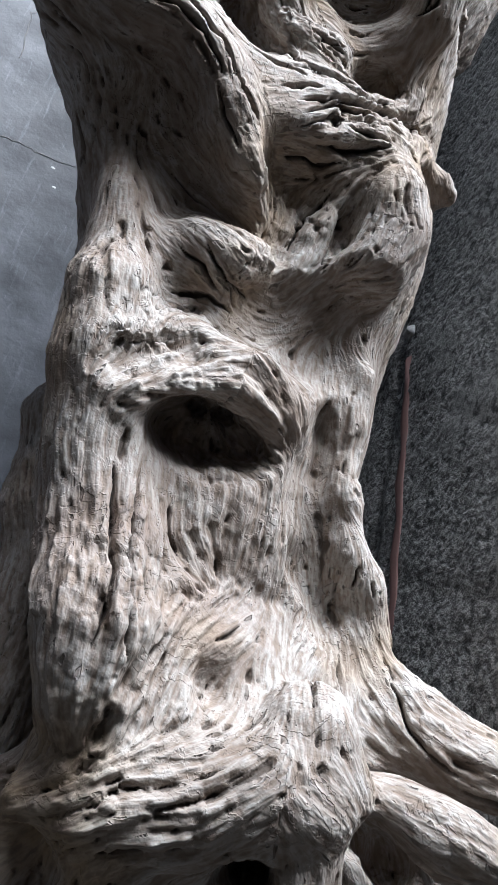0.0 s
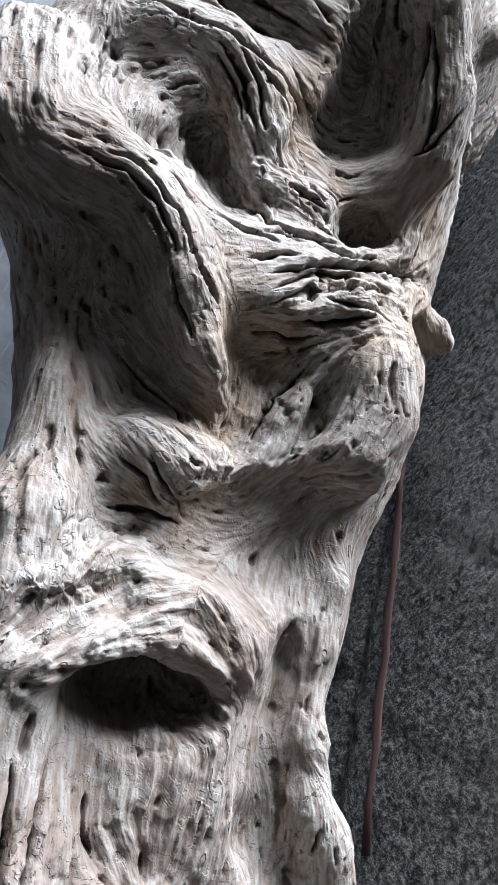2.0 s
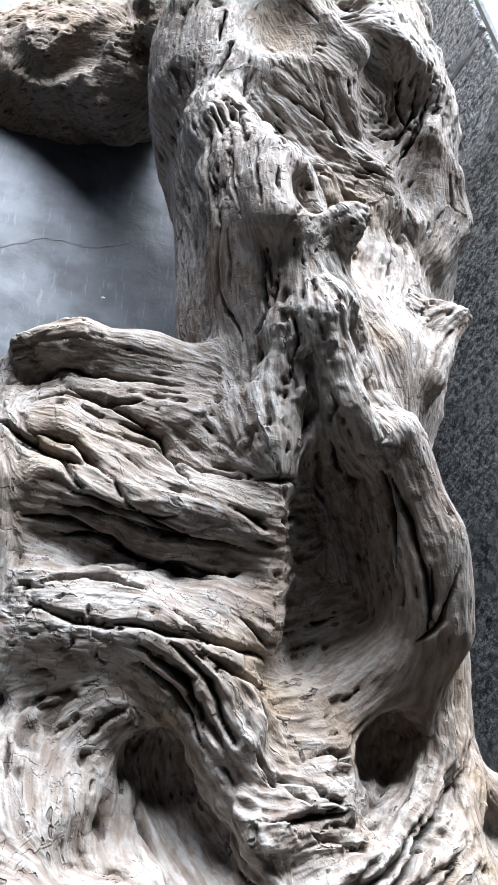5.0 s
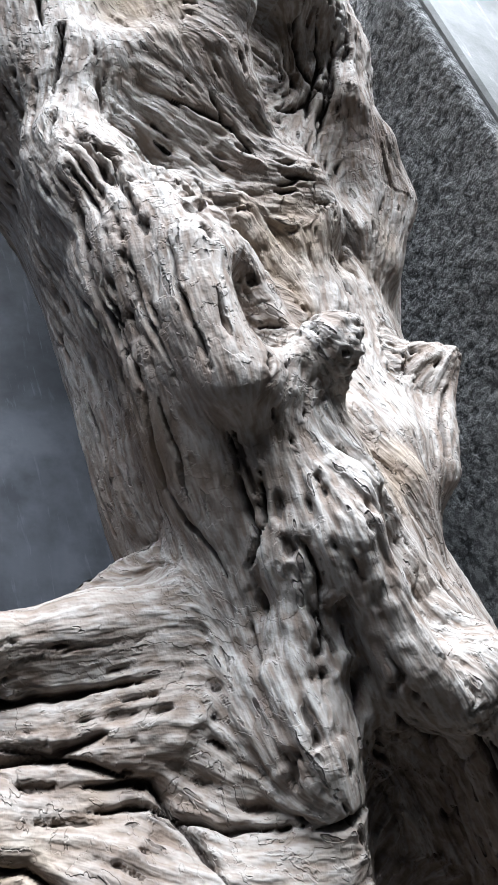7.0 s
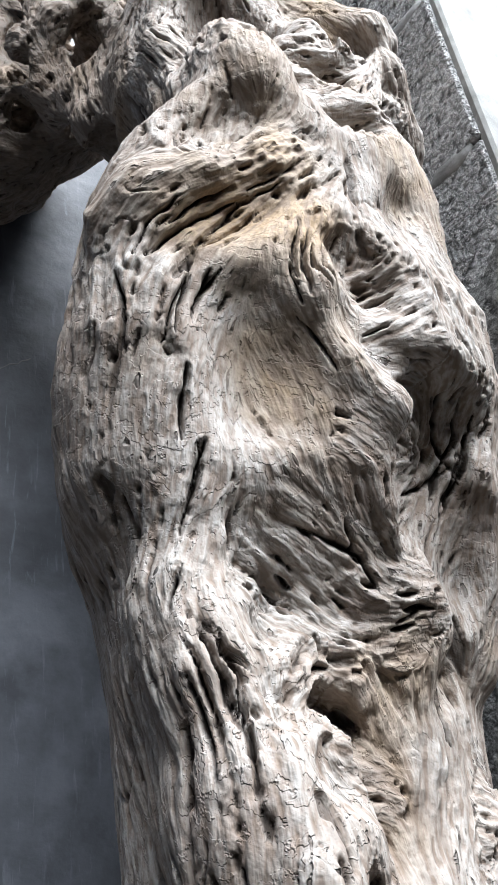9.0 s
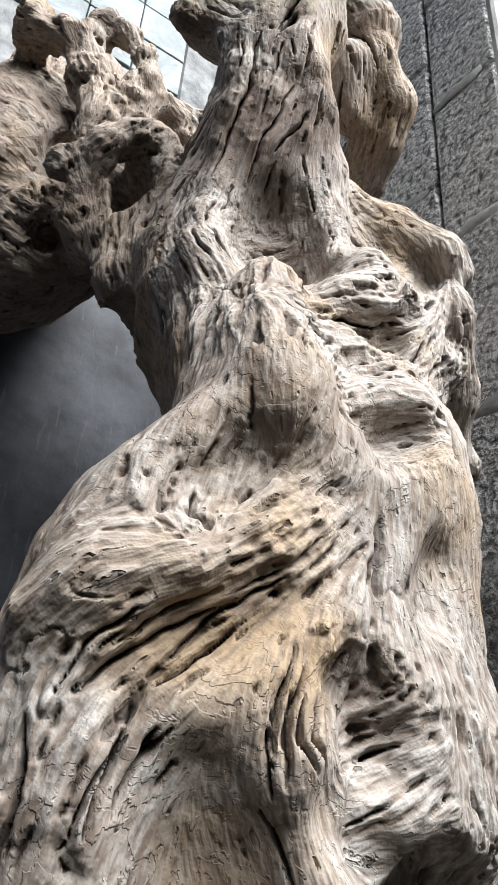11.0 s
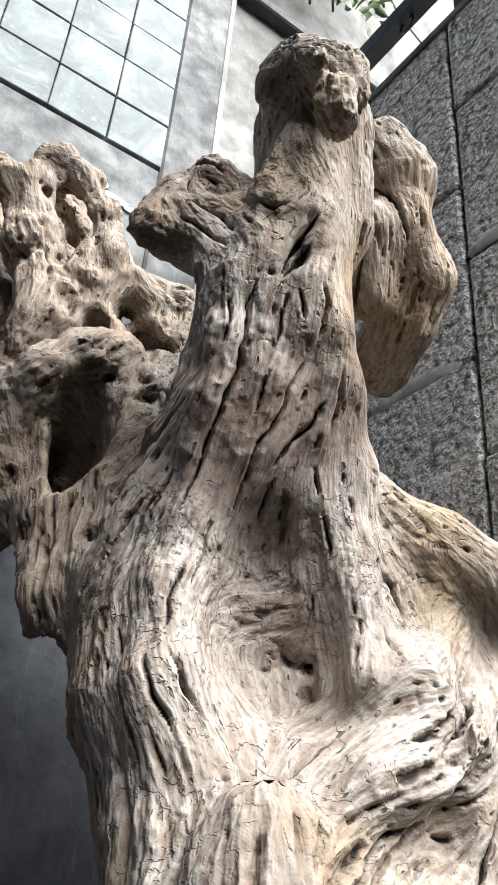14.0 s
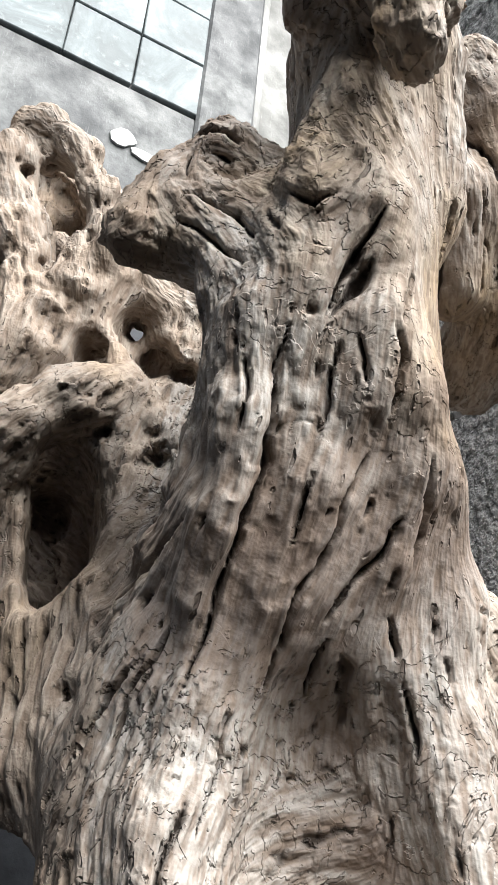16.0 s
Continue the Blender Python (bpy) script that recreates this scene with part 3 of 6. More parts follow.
# burl
ridge(.03, (-0.107, 0.650, 1.887, 0.0290), (-0.101, 0.640, 1.812, 0.0318), (-0.097, 0.630, 1.756, 0.0296))
ridge(.04, (-0.092, 0.625, 1.628, 0.0777), (-0.173, 0.650, 1.687, 0.0996), (-0.278, 0.670, 1.725, 0.1083))
ridge(.03, (-0.024, 0.550, 1.562, 0.0441), (0.005, 0.580, 1.668, 0.0441))
ridge(.03, (-0.009, 0.510, 1.466, 0.0285), (-0.009, 0.515, 1.518, 0.0332), (0.001, 0.520, 1.567, 0.0266))
ridge(.03, (-0.063, 0.580, 1.569, 0.0384), (-0.110, 0.600, 1.580, 0.0486), (-0.195, 0.620, 1.628, 0.0599))
ridge(.03, (-0.159, 0.640, 1.845, 0.0478), (-0.156, 0.640, 1.760, 0.0594), (-0.083, 0.620, 1.743, 0.0425))
ridge(.015, (-0.152, 0.560, 1.815, 0.0346), (-0.110, 0.540, 1.786, 0.0208), (-0.094, 0.535, 1.725, 0.0197), (-0.070, 0.530, 1.675, 0.0166), (-0.071, 0.530, 1.647, 0.0176))
ridge(.012, (-0.107, 0.540, 1.814, 0.0178), (-0.083, 0.530, 1.808, 0.0136), (-0.060, 0.525, 1.792, 0.0122), (-0.042, 0.520, 1.754, 0.0097), (-0.033, 0.520, 1.716, 0.0099))
ridge(.006, (-0.048, 0.525, 1.688, 0.0120), (-0.049, 0.515, 1.725, 0.0016))
ridge(.004, (-0.100, 0.530, 1.819, 0.0083), (-0.105, 0.530, 1.835, 0.0016))
ridge(.006, (-0.075, 0.525, 1.809, 0.0063), (-0.069, 0.525, 1.815, 0.0031), (-0.062, 0.525, 1.811, 0.0045))
ridge(.015, (-0.075, 0.530, 1.627, 0.0151), (-0.058, 0.530, 1.655, 0.0168), (-0.040, 0.535, 1.687, 0.0167), (-0.015, 0.540, 1.704, 0.0124), (0.018, 0.545, 1.702, 0.0139))
ridge(.015, (-0.080, 0.520, 1.585, 0.0170), (-0.051, 0.510, 1.599, 0.0144), (-0.026, 0.505, 1.614, 0.0149), (-0.009, 0.510, 1.622, 0.0098))
ridge(.012, (-0.030, 0.530, 1.679, 0.0067), (-0.015, 0.520, 1.647, 0.0055), (-0.005, 0.515, 1.626, 0.0060))
ridge(.015, (0.020, 0.555, 1.678, 0.0107), (0.023, 0.530, 1.624, 0.0102), (0.022, 0.510, 1.588, 0.0094))
ridge(.02, (0.002, 0.520, 1.596, 0.0150), (-0.000, 0.510, 1.561, 0.0153), (-0.002, 0.500, 1.530, 0.0146), (0.013, 0.495, 1.542, 0.0202))
ridge(.02, (-0.072, 0.530, 1.572, 0.0205), (-0.060, 0.540, 1.542, 0.0190), (-0.043, 0.540, 1.509, 0.0146))
ridge(.006, (0.015, 0.520, 1.634, 0.0054), (0.016, 0.520, 1.637, 0.0047))
ridge(.03, (-0.148, 0.625, 1.564, 0.0628), (-0.226, 0.620, 1.632, 0.0556), (-0.281, 0.610, 1.625, 0.0334), (-0.297, 0.605, 1.590, 0.0111))
hollow(.005, (0.020, 0.460, 1.530, 0.0011))
hollow(.006, (0.004, 0.470, 1.507, 0.0015))
hollow(.006, (-0.002, 0.455, 1.481, 0.0013))
hollow(.006, (-0.071, 0.500, 1.605, 0.0042), (-0.070, 0.500, 1.586, 0.0056))
ridge(.04, (-0.250, 0.640, 1.630, 0.0800), (-0.370, 0.680, 1.640, 0.0850))
# lobe on the other side
ridge(.015, (0.163, 0.497, 1.839, 0.0246), (0.177, 0.497, 1.809, 0.0240), (0.175, 0.509, 1.758, 0.0229))
ridge(.015, (0.181, 0.509, 1.768, 0.0233), (0.201, 0.521, 1.736, 0.0202), (0.193, 0.545, 1.716, 0.0229), (0.184, 0.581, 1.696, 0.0258))
hollow(.008, (0.154, 0.473, 1.809, 0.0070))
hollow(.010, (0.171, 0.545, 1.614, 0.0206))
hollow(.008, (0.195, 0.497, 1.706, 0.0065))
ridge(.012, (0.149, 0.497, 1.752, 0.0224), (0.158, 0.521, 1.713, 0.0194))
# small arm
ridge(.012, (0.004, 0.402, 1.636, 0.0110), (0.020, 0.414, 1.652, 0.0190), (0.040, 0.418, 1.652, 0.0230), (0.060, 0.415, 1.640, 0.0250))
ridge(.010, (0.016, 0.402, 1.664, 0.0090), (0.034, 0.404, 1.676, 0.0110), (0.052, 0.412, 1.668, 0.0120))
ridge(.012, (0.034, 0.404, 1.636, 0.0120), (0.044, 0.402, 1.612, 0.0110), (0.046, 0.402, 1.580, 0.0090))
hollow(.006, (0.030, 0.392, 1.664, 0.0040), (0.042, 0.396, 1.662, 0.0040))
# head
ridge(.02, (0.103, 0.430, 1.688, 0.0305), (0.096, 0.415, 1.711, 0.0267), (0.090, 0.400, 1.728, 0.0269), (0.085, 0.385, 1.738, 0.0284))
ridge(.012, (0.062, 0.365, 1.724, 0.0099), (0.070, 0.360, 1.728, 0.0100), (0.059, 0.370, 1.715, 0.0068))
ridge(.01, (0.081, 0.352, 1.718, 0.0112), (0.095, 0.352, 1.714, 0.0119), (0.100, 0.350, 1.696, 0.0101))
ridge(.006, (0.079, 0.335, 1.700, 0.0049), (0.079, 0.335, 1.699, 0.0049))
ridge(.006, (0.092, 0.338, 1.683, 0.0068), (0.092, 0.340, 1.668, 0.0060), (0.096, 0.345, 1.666, 0.0054))
ridge(.008, (0.084, 0.340, 1.687, 0.0055), (0.086, 0.345, 1.675, 0.0054), (0.090, 0.350, 1.665, 0.0047))
hollow(.006, (0.084, 0.330, 1.682, 0.0026))
hollow(.006, (0.086, 0.332, 1.665, 0.0025))
hollow(.006, (0.092, 0.337, 1.652, 0.0027))
hollow(.005, (0.073, 0.335, 1.690, 0.0017))
hollow(.02, (0.063, 0.345, 1.673, 0.0074), (0.070, 0.352, 1.661, 0.0066))
hollow(.01, (0.078, 0.338, 1.657, 0.0045), (0.080, 0.345, 1.652, 0.0045))
hollow(.006, (0.059, 0.345, 1.692, 0.0018))
# fin at the neck
ridge(.014, (0.125, 0.435, 0.895, 0.0180), (0.150, 0.432, 0.893, 0.0110), (0.166, 0.430, 0.894, 0.0060))
ridge(.014, (0.158, 0.430, 0.886, 0.0060), (0.135, 0.420, 0.835, 0.0090))
# lower trunk
ridge(0.039, (-0.105, 0.331, 0.618, 0.0188), (-0.086, 0.328, 0.570, 0.0156))
hollow(0.021, (-0.028, 0.332, 0.527, 0.0137), (-0.025, 0.341, 0.502, 0.0179), (-0.018, 0.354, 0.480, 0.0180), (-0.009, 0.368, 0.461, 0.0156))
hollow(0.021, (0.005, 0.371, 0.481, 0.0106), (0.026, 0.378, 0.467, 0.0106), (0.045, 0.388, 0.461, 0.0097))
ridge(0.0156, (-0.054, 0.321, 0.550, 0.0075), (-0.039, 0.327, 0.549, 0.0075), (-0.021, 0.332, 0.549, 0.0075), (-0.003, 0.340, 0.534, 0.0075), (0.009, 0.351, 0.514, 0.0075), (0.023, 0.365, 0.495, 0.0075), (0.036, 0.374, 0.487, 0.0075))
hollow(0.028, (0.045, 0.368, 0.504, 0.0061), (0.044, 0.378, 0.509, 0.0049), (0.060, 0.394, 0.487, 0.0058), (0.060, 0.384, 0.484, 0.0073), (0.055, 0.397, 0.461, 0.0066), (0.055, 0.407, 0.464, 0.0053))
hollow(0.028, (0.080, 0.388, 0.509, 0.0059), (0.081, 0.398, 0.513, 0.0047), (0.078, 0.411, 0.494, 0.0053), (0.078, 0.401, 0.491, 0.0066), (0.074, 0.407, 0.476, 0.0055), (0.074, 0.417, 0.479, 0.0044))
ridge(0.0156, (0.066, 0.393, 0.520, 0.0056), (0.060, 0.416, 0.498, 0.0056), (0.054, 0.419, 0.472, 0.0056))
ridge(0.026, (0.108, 0.412, 0.534, 0.0100), (0.111, 0.422, 0.511, 0.0100), (0.100, 0.421, 0.483, 0.0088), (0.082, 0.419, 0.462, 0.0088), (0.063, 0.409, 0.448, 0.0088), (0.048, 0.402, 0.443, 0.0088), (0.024, 0.387, 0.442, 0.0088), (0.003, 0.382, 0.448, 0.0088))
ridge(0.026, (-0.038, 0.377, 0.461, 0.0112), (-0.031, 0.383, 0.431, 0.0112), (-0.029, 0.385, 0.404, 0.0112), (-0.030, 0.385, 0.372, 0.0112))
ridge(0.026, (-0.025, 0.363, 0.401, 0.0138), (-0.018, 0.374, 0.361, 0.0138), (-0.011, 0.384, 0.323, 0.0138), (0.001, 0.389, 0.286, 0.0138), (0.014, 0.377, 0.248, 0.0138), (0.018, 0.382, 0.221, 0.0138))
ridge(0.026, (-0.000, 0.361, 0.353, 0.0076), (0.016, 0.391, 0.382, 0.0101), (0.042, 0.400, 0.394, 0.0109), (0.062, 0.408, 0.380, 0.0092))
ridge(0.0156, (0.016, 0.367, 0.357, 0.0050), (0.039, 0.388, 0.369, 0.0054), (0.060, 0.404, 0.361, 0.0055))
hollow(0.0168, (0.020, 0.388, 0.346, 0.0091), (0.016, 0.407, 0.355, 0.0073), (0.032, 0.413, 0.357, 0.0082), (0.035, 0.395, 0.348, 0.0103), (0.055, 0.402, 0.348, 0.0071), (0.052, 0.422, 0.358, 0.0057))
hollow(0.008, (0.023, 0.406, 0.368, 0.0051), (0.019, 0.423, 0.377, 0.0041), (0.036, 0.425, 0.377, 0.0036), (0.039, 0.408, 0.368, 0.0046))
hollow(0.0168, (0.091, 0.432, 0.381, 0.0085), (0.092, 0.443, 0.386, 0.0068), (0.093, 0.443, 0.361, 0.0084), (0.093, 0.432, 0.357, 0.0105), (0.094, 0.434, 0.335, 0.0104), (0.095, 0.445, 0.338, 0.0083), (0.097, 0.451, 0.320, 0.0061), (0.096, 0.439, 0.317, 0.0076))
ridge(0.0156, (0.096, 0.417, 0.447, 0.0044), (0.103, 0.444, 0.429, 0.0044), (0.103, 0.453, 0.396, 0.0044), (0.103, 0.456, 0.366, 0.0044))
ridge(0.0156, (0.109, 0.458, 0.354, 0.0069), (0.111, 0.463, 0.353, 0.0063))
ridge(0.0195, (0.115, 0.466, 0.332, 0.0056), (0.125, 0.481, 0.316, 0.0076), (0.134, 0.500, 0.300, 0.0079))
hollow(0.021, (0.037, 0.380, 0.403, 0.0036), (0.035, 0.393, 0.412, 0.0029), (0.047, 0.404, 0.426, 0.0026), (0.048, 0.390, 0.416, 0.0032))
hollow(0.042, (0.063, 0.398, 0.426, 0.0078), (0.062, 0.404, 0.430, 0.0062), (0.080, 0.415, 0.431, 0.0099), (0.091, 0.414, 0.447, 0.0055), (0.091, 0.407, 0.441, 0.0069))
hollow(0.014, (-0.003, 0.349, 0.351, 0.0030), (-0.004, 0.354, 0.354, 0.0024), (0.007, 0.360, 0.364, 0.0020), (0.009, 0.355, 0.360, 0.0025), (0.021, 0.370, 0.378, 0.0021), (0.020, 0.375, 0.381, 0.0017))
hollow(0.006, (-0.008, 0.353, 0.362, 0.0020), (-0.010, 0.359, 0.366, 0.0016), (0.009, 0.374, 0.381, 0.0015), (0.011, 0.368, 0.378, 0.0019), (0.020, 0.377, 0.387, 0.0014), (0.018, 0.383, 0.391, 0.0011))
hollow(0.021, (0.104, 0.403, 0.257, 0.0045), (0.104, 0.408, 0.258, 0.0036), (0.111, 0.467, 0.297, 0.0038), (0.111, 0.462, 0.295, 0.0048), (0.093, 0.451, 0.310, 0.0047), (0.093, 0.457, 0.311, 0.0038))
ridge(0.0195, (0.132, 0.498, 0.287, 0.0116), (0.160, 0.497, 0.257, 0.0134), (0.200, 0.499, 0.243, 0.0146))
ridge(0.0195, (0.007, 0.401, 0.178, 0.0090), (0.037, 0.395, 0.189, 0.0105), (0.069, 0.403, 0.192, 0.0125), (0.096, 0.405, 0.202, 0.0126), (0.115, 0.410, 0.202, 0.0109))
hollow(0.008, (0.009, 0.392, 0.165, 0.0099), (-0.001, 0.430, 0.162, 0.0079), (0.007, 0.435, 0.155, 0.0072), (0.016, 0.396, 0.159, 0.0090))
hollow(0.008, (0.093, 0.417, 0.174, 0.0103), (0.094, 0.457, 0.172, 0.0083))
hollow(0.008, (0.141, 0.471, 0.199, 0.0136), (0.146, 0.509, 0.200, 0.0109), (0.165, 0.524, 0.187, 0.0114), (0.159, 0.487, 0.188, 0.0142))
ridge(0.0195, (0.157, 0.450, 0.210, 0.0088), (0.174, 0.446, 0.204, 0.0088), (0.195, 0.447, 0.198, 0.0088))
# folds round the waist
hollow(0.021, (0.048, 0.393, 0.507, 0.0051), (0.048, 0.398, 0.510, 0.0041), (0.063, 0.389, 0.516, 0.0045), (0.063, 0.384, 0.513, 0.0056), (0.081, 0.385, 0.534, 0.0052), (0.081, 0.390, 0.539, 0.0042))
hollow(0.006, (0.061, 0.369, 0.540, 0.0023), (0.060, 0.376, 0.546, 0.0018), (0.069, 0.381, 0.562, 0.0019), (0.069, 0.375, 0.556, 0.0024), (0.085, 0.394, 0.584, 0.0029), (0.085, 0.400, 0.590, 0.0023), (0.105, 0.426, 0.615, 0.0025), (0.105, 0.420, 0.609, 0.0031), (0.124, 0.456, 0.637, 0.0031), (0.125, 0.462, 0.643, 0.0025))
hollow(0.006, (0.122, 0.443, 0.591, 0.0071), (0.124, 0.463, 0.608, 0.0057), (0.129, 0.473, 0.602, 0.0051), (0.127, 0.453, 0.585, 0.0064))
ridge(0.014, (0.138, 0.475, 0.620, 0.0063), (0.144, 0.481, 0.612, 0.0063))
hollow(0.0168, (0.071, 0.387, 0.601, 0.0059), (0.071, 0.394, 0.609, 0.0047), (0.086, 0.407, 0.633, 0.0050), (0.086, 0.400, 0.625, 0.0062))
# face of the lower trunk
hollow(0.021, (-0.014, 0.341, 0.615, 0.0081), (-0.019, 0.358, 0.630, 0.0064), (-0.004, 0.362, 0.614, 0.0081), (0.000, 0.344, 0.600, 0.0101), (0.013, 0.346, 0.580, 0.0089), (0.010, 0.365, 0.593, 0.0072))
ridge(0.026, (-0.025, 0.346, 0.641, 0.0088), (-0.016, 0.348, 0.647, 0.0088))
ridge(0.0156, (0.002, 0.350, 0.644, 0.0061), (0.013, 0.362, 0.618, 0.0065), (0.024, 0.362, 0.594, 0.0057))
hollow(0.0168, (0.074, 0.405, 0.620, 0.0084), (0.074, 0.419, 0.630, 0.0067), (0.079, 0.425, 0.637, 0.0058), (0.079, 0.411, 0.627, 0.0072))
ridge(0.014, (0.030, 0.355, 0.592, 0.0056), (0.052, 0.374, 0.605, 0.0053))
ridge(0.014, (-0.049, 0.319, 0.569, 0.0052), (-0.030, 0.323, 0.564, 0.0051))
hollow(0.006, (-0.067, 0.331, 0.659, 0.0028), (-0.071, 0.340, 0.670, 0.0023), (-0.068, 0.338, 0.641, 0.0031), (-0.064, 0.328, 0.632, 0.0039), (-0.065, 0.316, 0.600, 0.0028), (-0.070, 0.326, 0.609, 0.0022))
hollow(0.014, (-0.030, 0.329, 0.581, 0.0037), (-0.031, 0.333, 0.585, 0.0030), (-0.021, 0.343, 0.595, 0.0031), (-0.020, 0.339, 0.592, 0.0039))
hollow(0.028, (0.069, 0.353, 0.707, 0.0143), (0.069, 0.363, 0.718, 0.0114), (0.069, 0.371, 0.686, 0.0172), (0.059, 0.383, 0.663, 0.0134), (0.059, 0.373, 0.654, 0.0168))
ridge(0.0195, (0.071, 0.319, 0.805, 0.0084), (0.081, 0.341, 0.766, 0.0088), (0.095, 0.375, 0.736, 0.0102), (0.103, 0.391, 0.694, 0.0098), (0.099, 0.410, 0.658, 0.0089))
ridge(0.0195, (0.040, 0.383, 0.643, 0.0051), (0.060, 0.404, 0.653, 0.0050), (0.079, 0.399, 0.662, 0.0051))
# shoulder
hollow(0.0168, (-0.025, 0.314, 0.751, 0.0097), (-0.001, 0.318, 0.744, 0.0107), (0.017, 0.326, 0.740, 0.0084))
ridge(0.0195, (-0.072, 0.312, 0.794, 0.0055), (-0.046, 0.317, 0.799, 0.0055), (-0.016, 0.329, 0.797, 0.0049), (0.010, 0.340, 0.796, 0.0044))
ridge(0.014, (-0.055, 0.320, 0.720, 0.0049), (-0.024, 0.326, 0.713, 0.0053), (0.009, 0.335, 0.711, 0.0053), (0.035, 0.344, 0.708, 0.0048))
hollow(0.0168, (-0.049, 0.322, 0.696, 0.0037), (-0.031, 0.326, 0.692, 0.0039), (-0.004, 0.336, 0.684, 0.0039), (0.020, 0.345, 0.683, 0.0026))
ridge(0.0156, (-0.056, 0.328, 0.677, 0.0057), (-0.022, 0.337, 0.674, 0.0061), (0.011, 0.349, 0.673, 0.0062), (0.031, 0.359, 0.666, 0.0052))
ridge(0.0195, (-0.075, 0.331, 0.657, 0.0067), (-0.041, 0.333, 0.660, 0.0063), (-0.012, 0.336, 0.659, 0.0063), (0.011, 0.350, 0.648, 0.0065), (0.021, 0.353, 0.627, 0.0063))
ridge(0.014, (-0.084, 0.323, 0.786, 0.0050), (-0.080, 0.318, 0.727, 0.0045), (-0.082, 0.325, 0.684, 0.0043))
# neck
ridge(0.0195, (0.098, 0.352, 0.747, 0.0094), (0.107, 0.377, 0.710, 0.0105), (0.110, 0.398, 0.673, 0.0104))
hollow(0.0168, (0.083, 0.320, 0.782, 0.0065), (0.083, 0.327, 0.790, 0.0052), (0.089, 0.335, 0.766, 0.0058), (0.088, 0.328, 0.759, 0.0072))
ridge(0.014, (0.070, 0.314, 0.792, 0.0050), (0.070, 0.325, 0.777, 0.0050), (0.074, 0.333, 0.756, 0.0050), (0.082, 0.343, 0.739, 0.0050))
ridge(0.014, (0.098, 0.370, 0.856, 0.0038), (0.108, 0.379, 0.824, 0.0039), (0.109, 0.387, 0.803, 0.0041))
ridge(0.0156, (0.052, 0.318, 0.794, 0.0042), (0.049, 0.332, 0.767, 0.0041), (0.043, 0.340, 0.734, 0.0038))
hollow(0.006, (0.060, 0.319, 0.772, 0.0023), (0.060, 0.322, 0.776, 0.0018), (0.059, 0.335, 0.757, 0.0018), (0.059, 0.332, 0.754, 0.0023), (0.053, 0.346, 0.734, 0.0020), (0.053, 0.350, 0.737, 0.0016))
ridge(0.0156, (0.033, 0.333, 0.764, 0.0050), (0.038, 0.331, 0.742, 0.0050), (0.040, 0.337, 0.725, 0.0050))
hollow(0.021, (0.074, 0.309, 0.859, 0.0080), (0.063, 0.300, 0.871, 0.0068))
ridge(0.014, (0.057, 0.302, 0.845, 0.0069), (0.072, 0.319, 0.855, 0.0069), (0.087, 0.315, 0.856, 0.0069), (0.095, 0.314, 0.854, 0.0069))
hollow(0.0168, (0.153, 0.403, 0.993, 0.0053), (0.155, 0.410, 0.998, 0.0043), (0.139, 0.416, 0.962, 0.0040), (0.137, 0.409, 0.957, 0.0051))
hollow(0.014, (0.100, 0.312, 0.849, 0.0021), (0.102, 0.320, 0.852, 0.0017), (0.105, 0.323, 0.840, 0.0019), (0.102, 0.315, 0.838, 0.0024))
ridge(0.0195, (0.191, 0.431, 1.042, 0.0061), (0.189, 0.455, 1.013, 0.0075), (0.165, 0.448, 0.965, 0.0057))
hollow(0.028, (0.144, 0.350, 1.067, 0.0103), (0.147, 0.356, 1.074, 0.0083), (0.136, 0.361, 1.041, 0.0073), (0.134, 0.355, 1.035, 0.0092))
hollow(0.0168, (0.065, 0.306, 0.882, 0.0044), (0.066, 0.311, 0.885, 0.0035), (0.065, 0.316, 0.871, 0.0031), (0.064, 0.311, 0.869, 0.0038))
ridge(0.0195, (0.054, 0.297, 0.897, 0.0038), (0.048, 0.299, 0.872, 0.0038), (0.048, 0.297, 0.845, 0.0038))
# belly
hollow(0.028, (0.056, 0.302, 1.102, 0.0105), (0.065, 0.308, 1.080, 0.0126), (0.060, 0.314, 1.060, 0.0094))
ridge(0.014, (0.098, 0.318, 1.152, 0.0059), (0.090, 0.317, 1.112, 0.0054), (0.100, 0.327, 1.082, 0.0053), (0.116, 0.338, 1.065, 0.0049), (0.128, 0.363, 1.067, 0.0032))
hollow(0.0196, (0.141, 0.364, 1.087, 0.0072), (0.127, 0.360, 1.060, 0.0063))
hollow(0.028, (0.162, 0.372, 1.067, 0.0068), (0.166, 0.381, 1.071, 0.0054), (0.149, 0.384, 1.047, 0.0057), (0.145, 0.375, 1.043, 0.0071), (0.133, 0.371, 1.021, 0.0052), (0.137, 0.382, 1.024, 0.0042))
hollow(0.028, (0.158, 0.391, 1.022, 0.0056), (0.161, 0.397, 1.025, 0.0045), (0.155, 0.401, 1.009, 0.0040), (0.152, 0.394, 1.008, 0.0050))
hollow(0.0168, (0.053, 0.312, 0.947, 0.0029), (0.054, 0.318, 0.948, 0.0023), (0.068, 0.360, 0.961, 0.0025), (0.067, 0.354, 0.960, 0.0032))
ridge(0.014, (0.053, 0.331, 0.953, 0.0038), (0.067, 0.365, 0.967, 0.0038), (0.081, 0.365, 0.964, 0.0038), (0.087, 0.372, 0.951, 0.0038))
hollow(0.005, (0.062, 0.335, 0.948, 0.0025), (0.065, 0.361, 0.951, 0.0020), (0.078, 0.390, 0.948, 0.0034), (0.074, 0.364, 0.946, 0.0042), (0.081, 0.368, 0.941, 0.0029), (0.085, 0.395, 0.943, 0.0023))
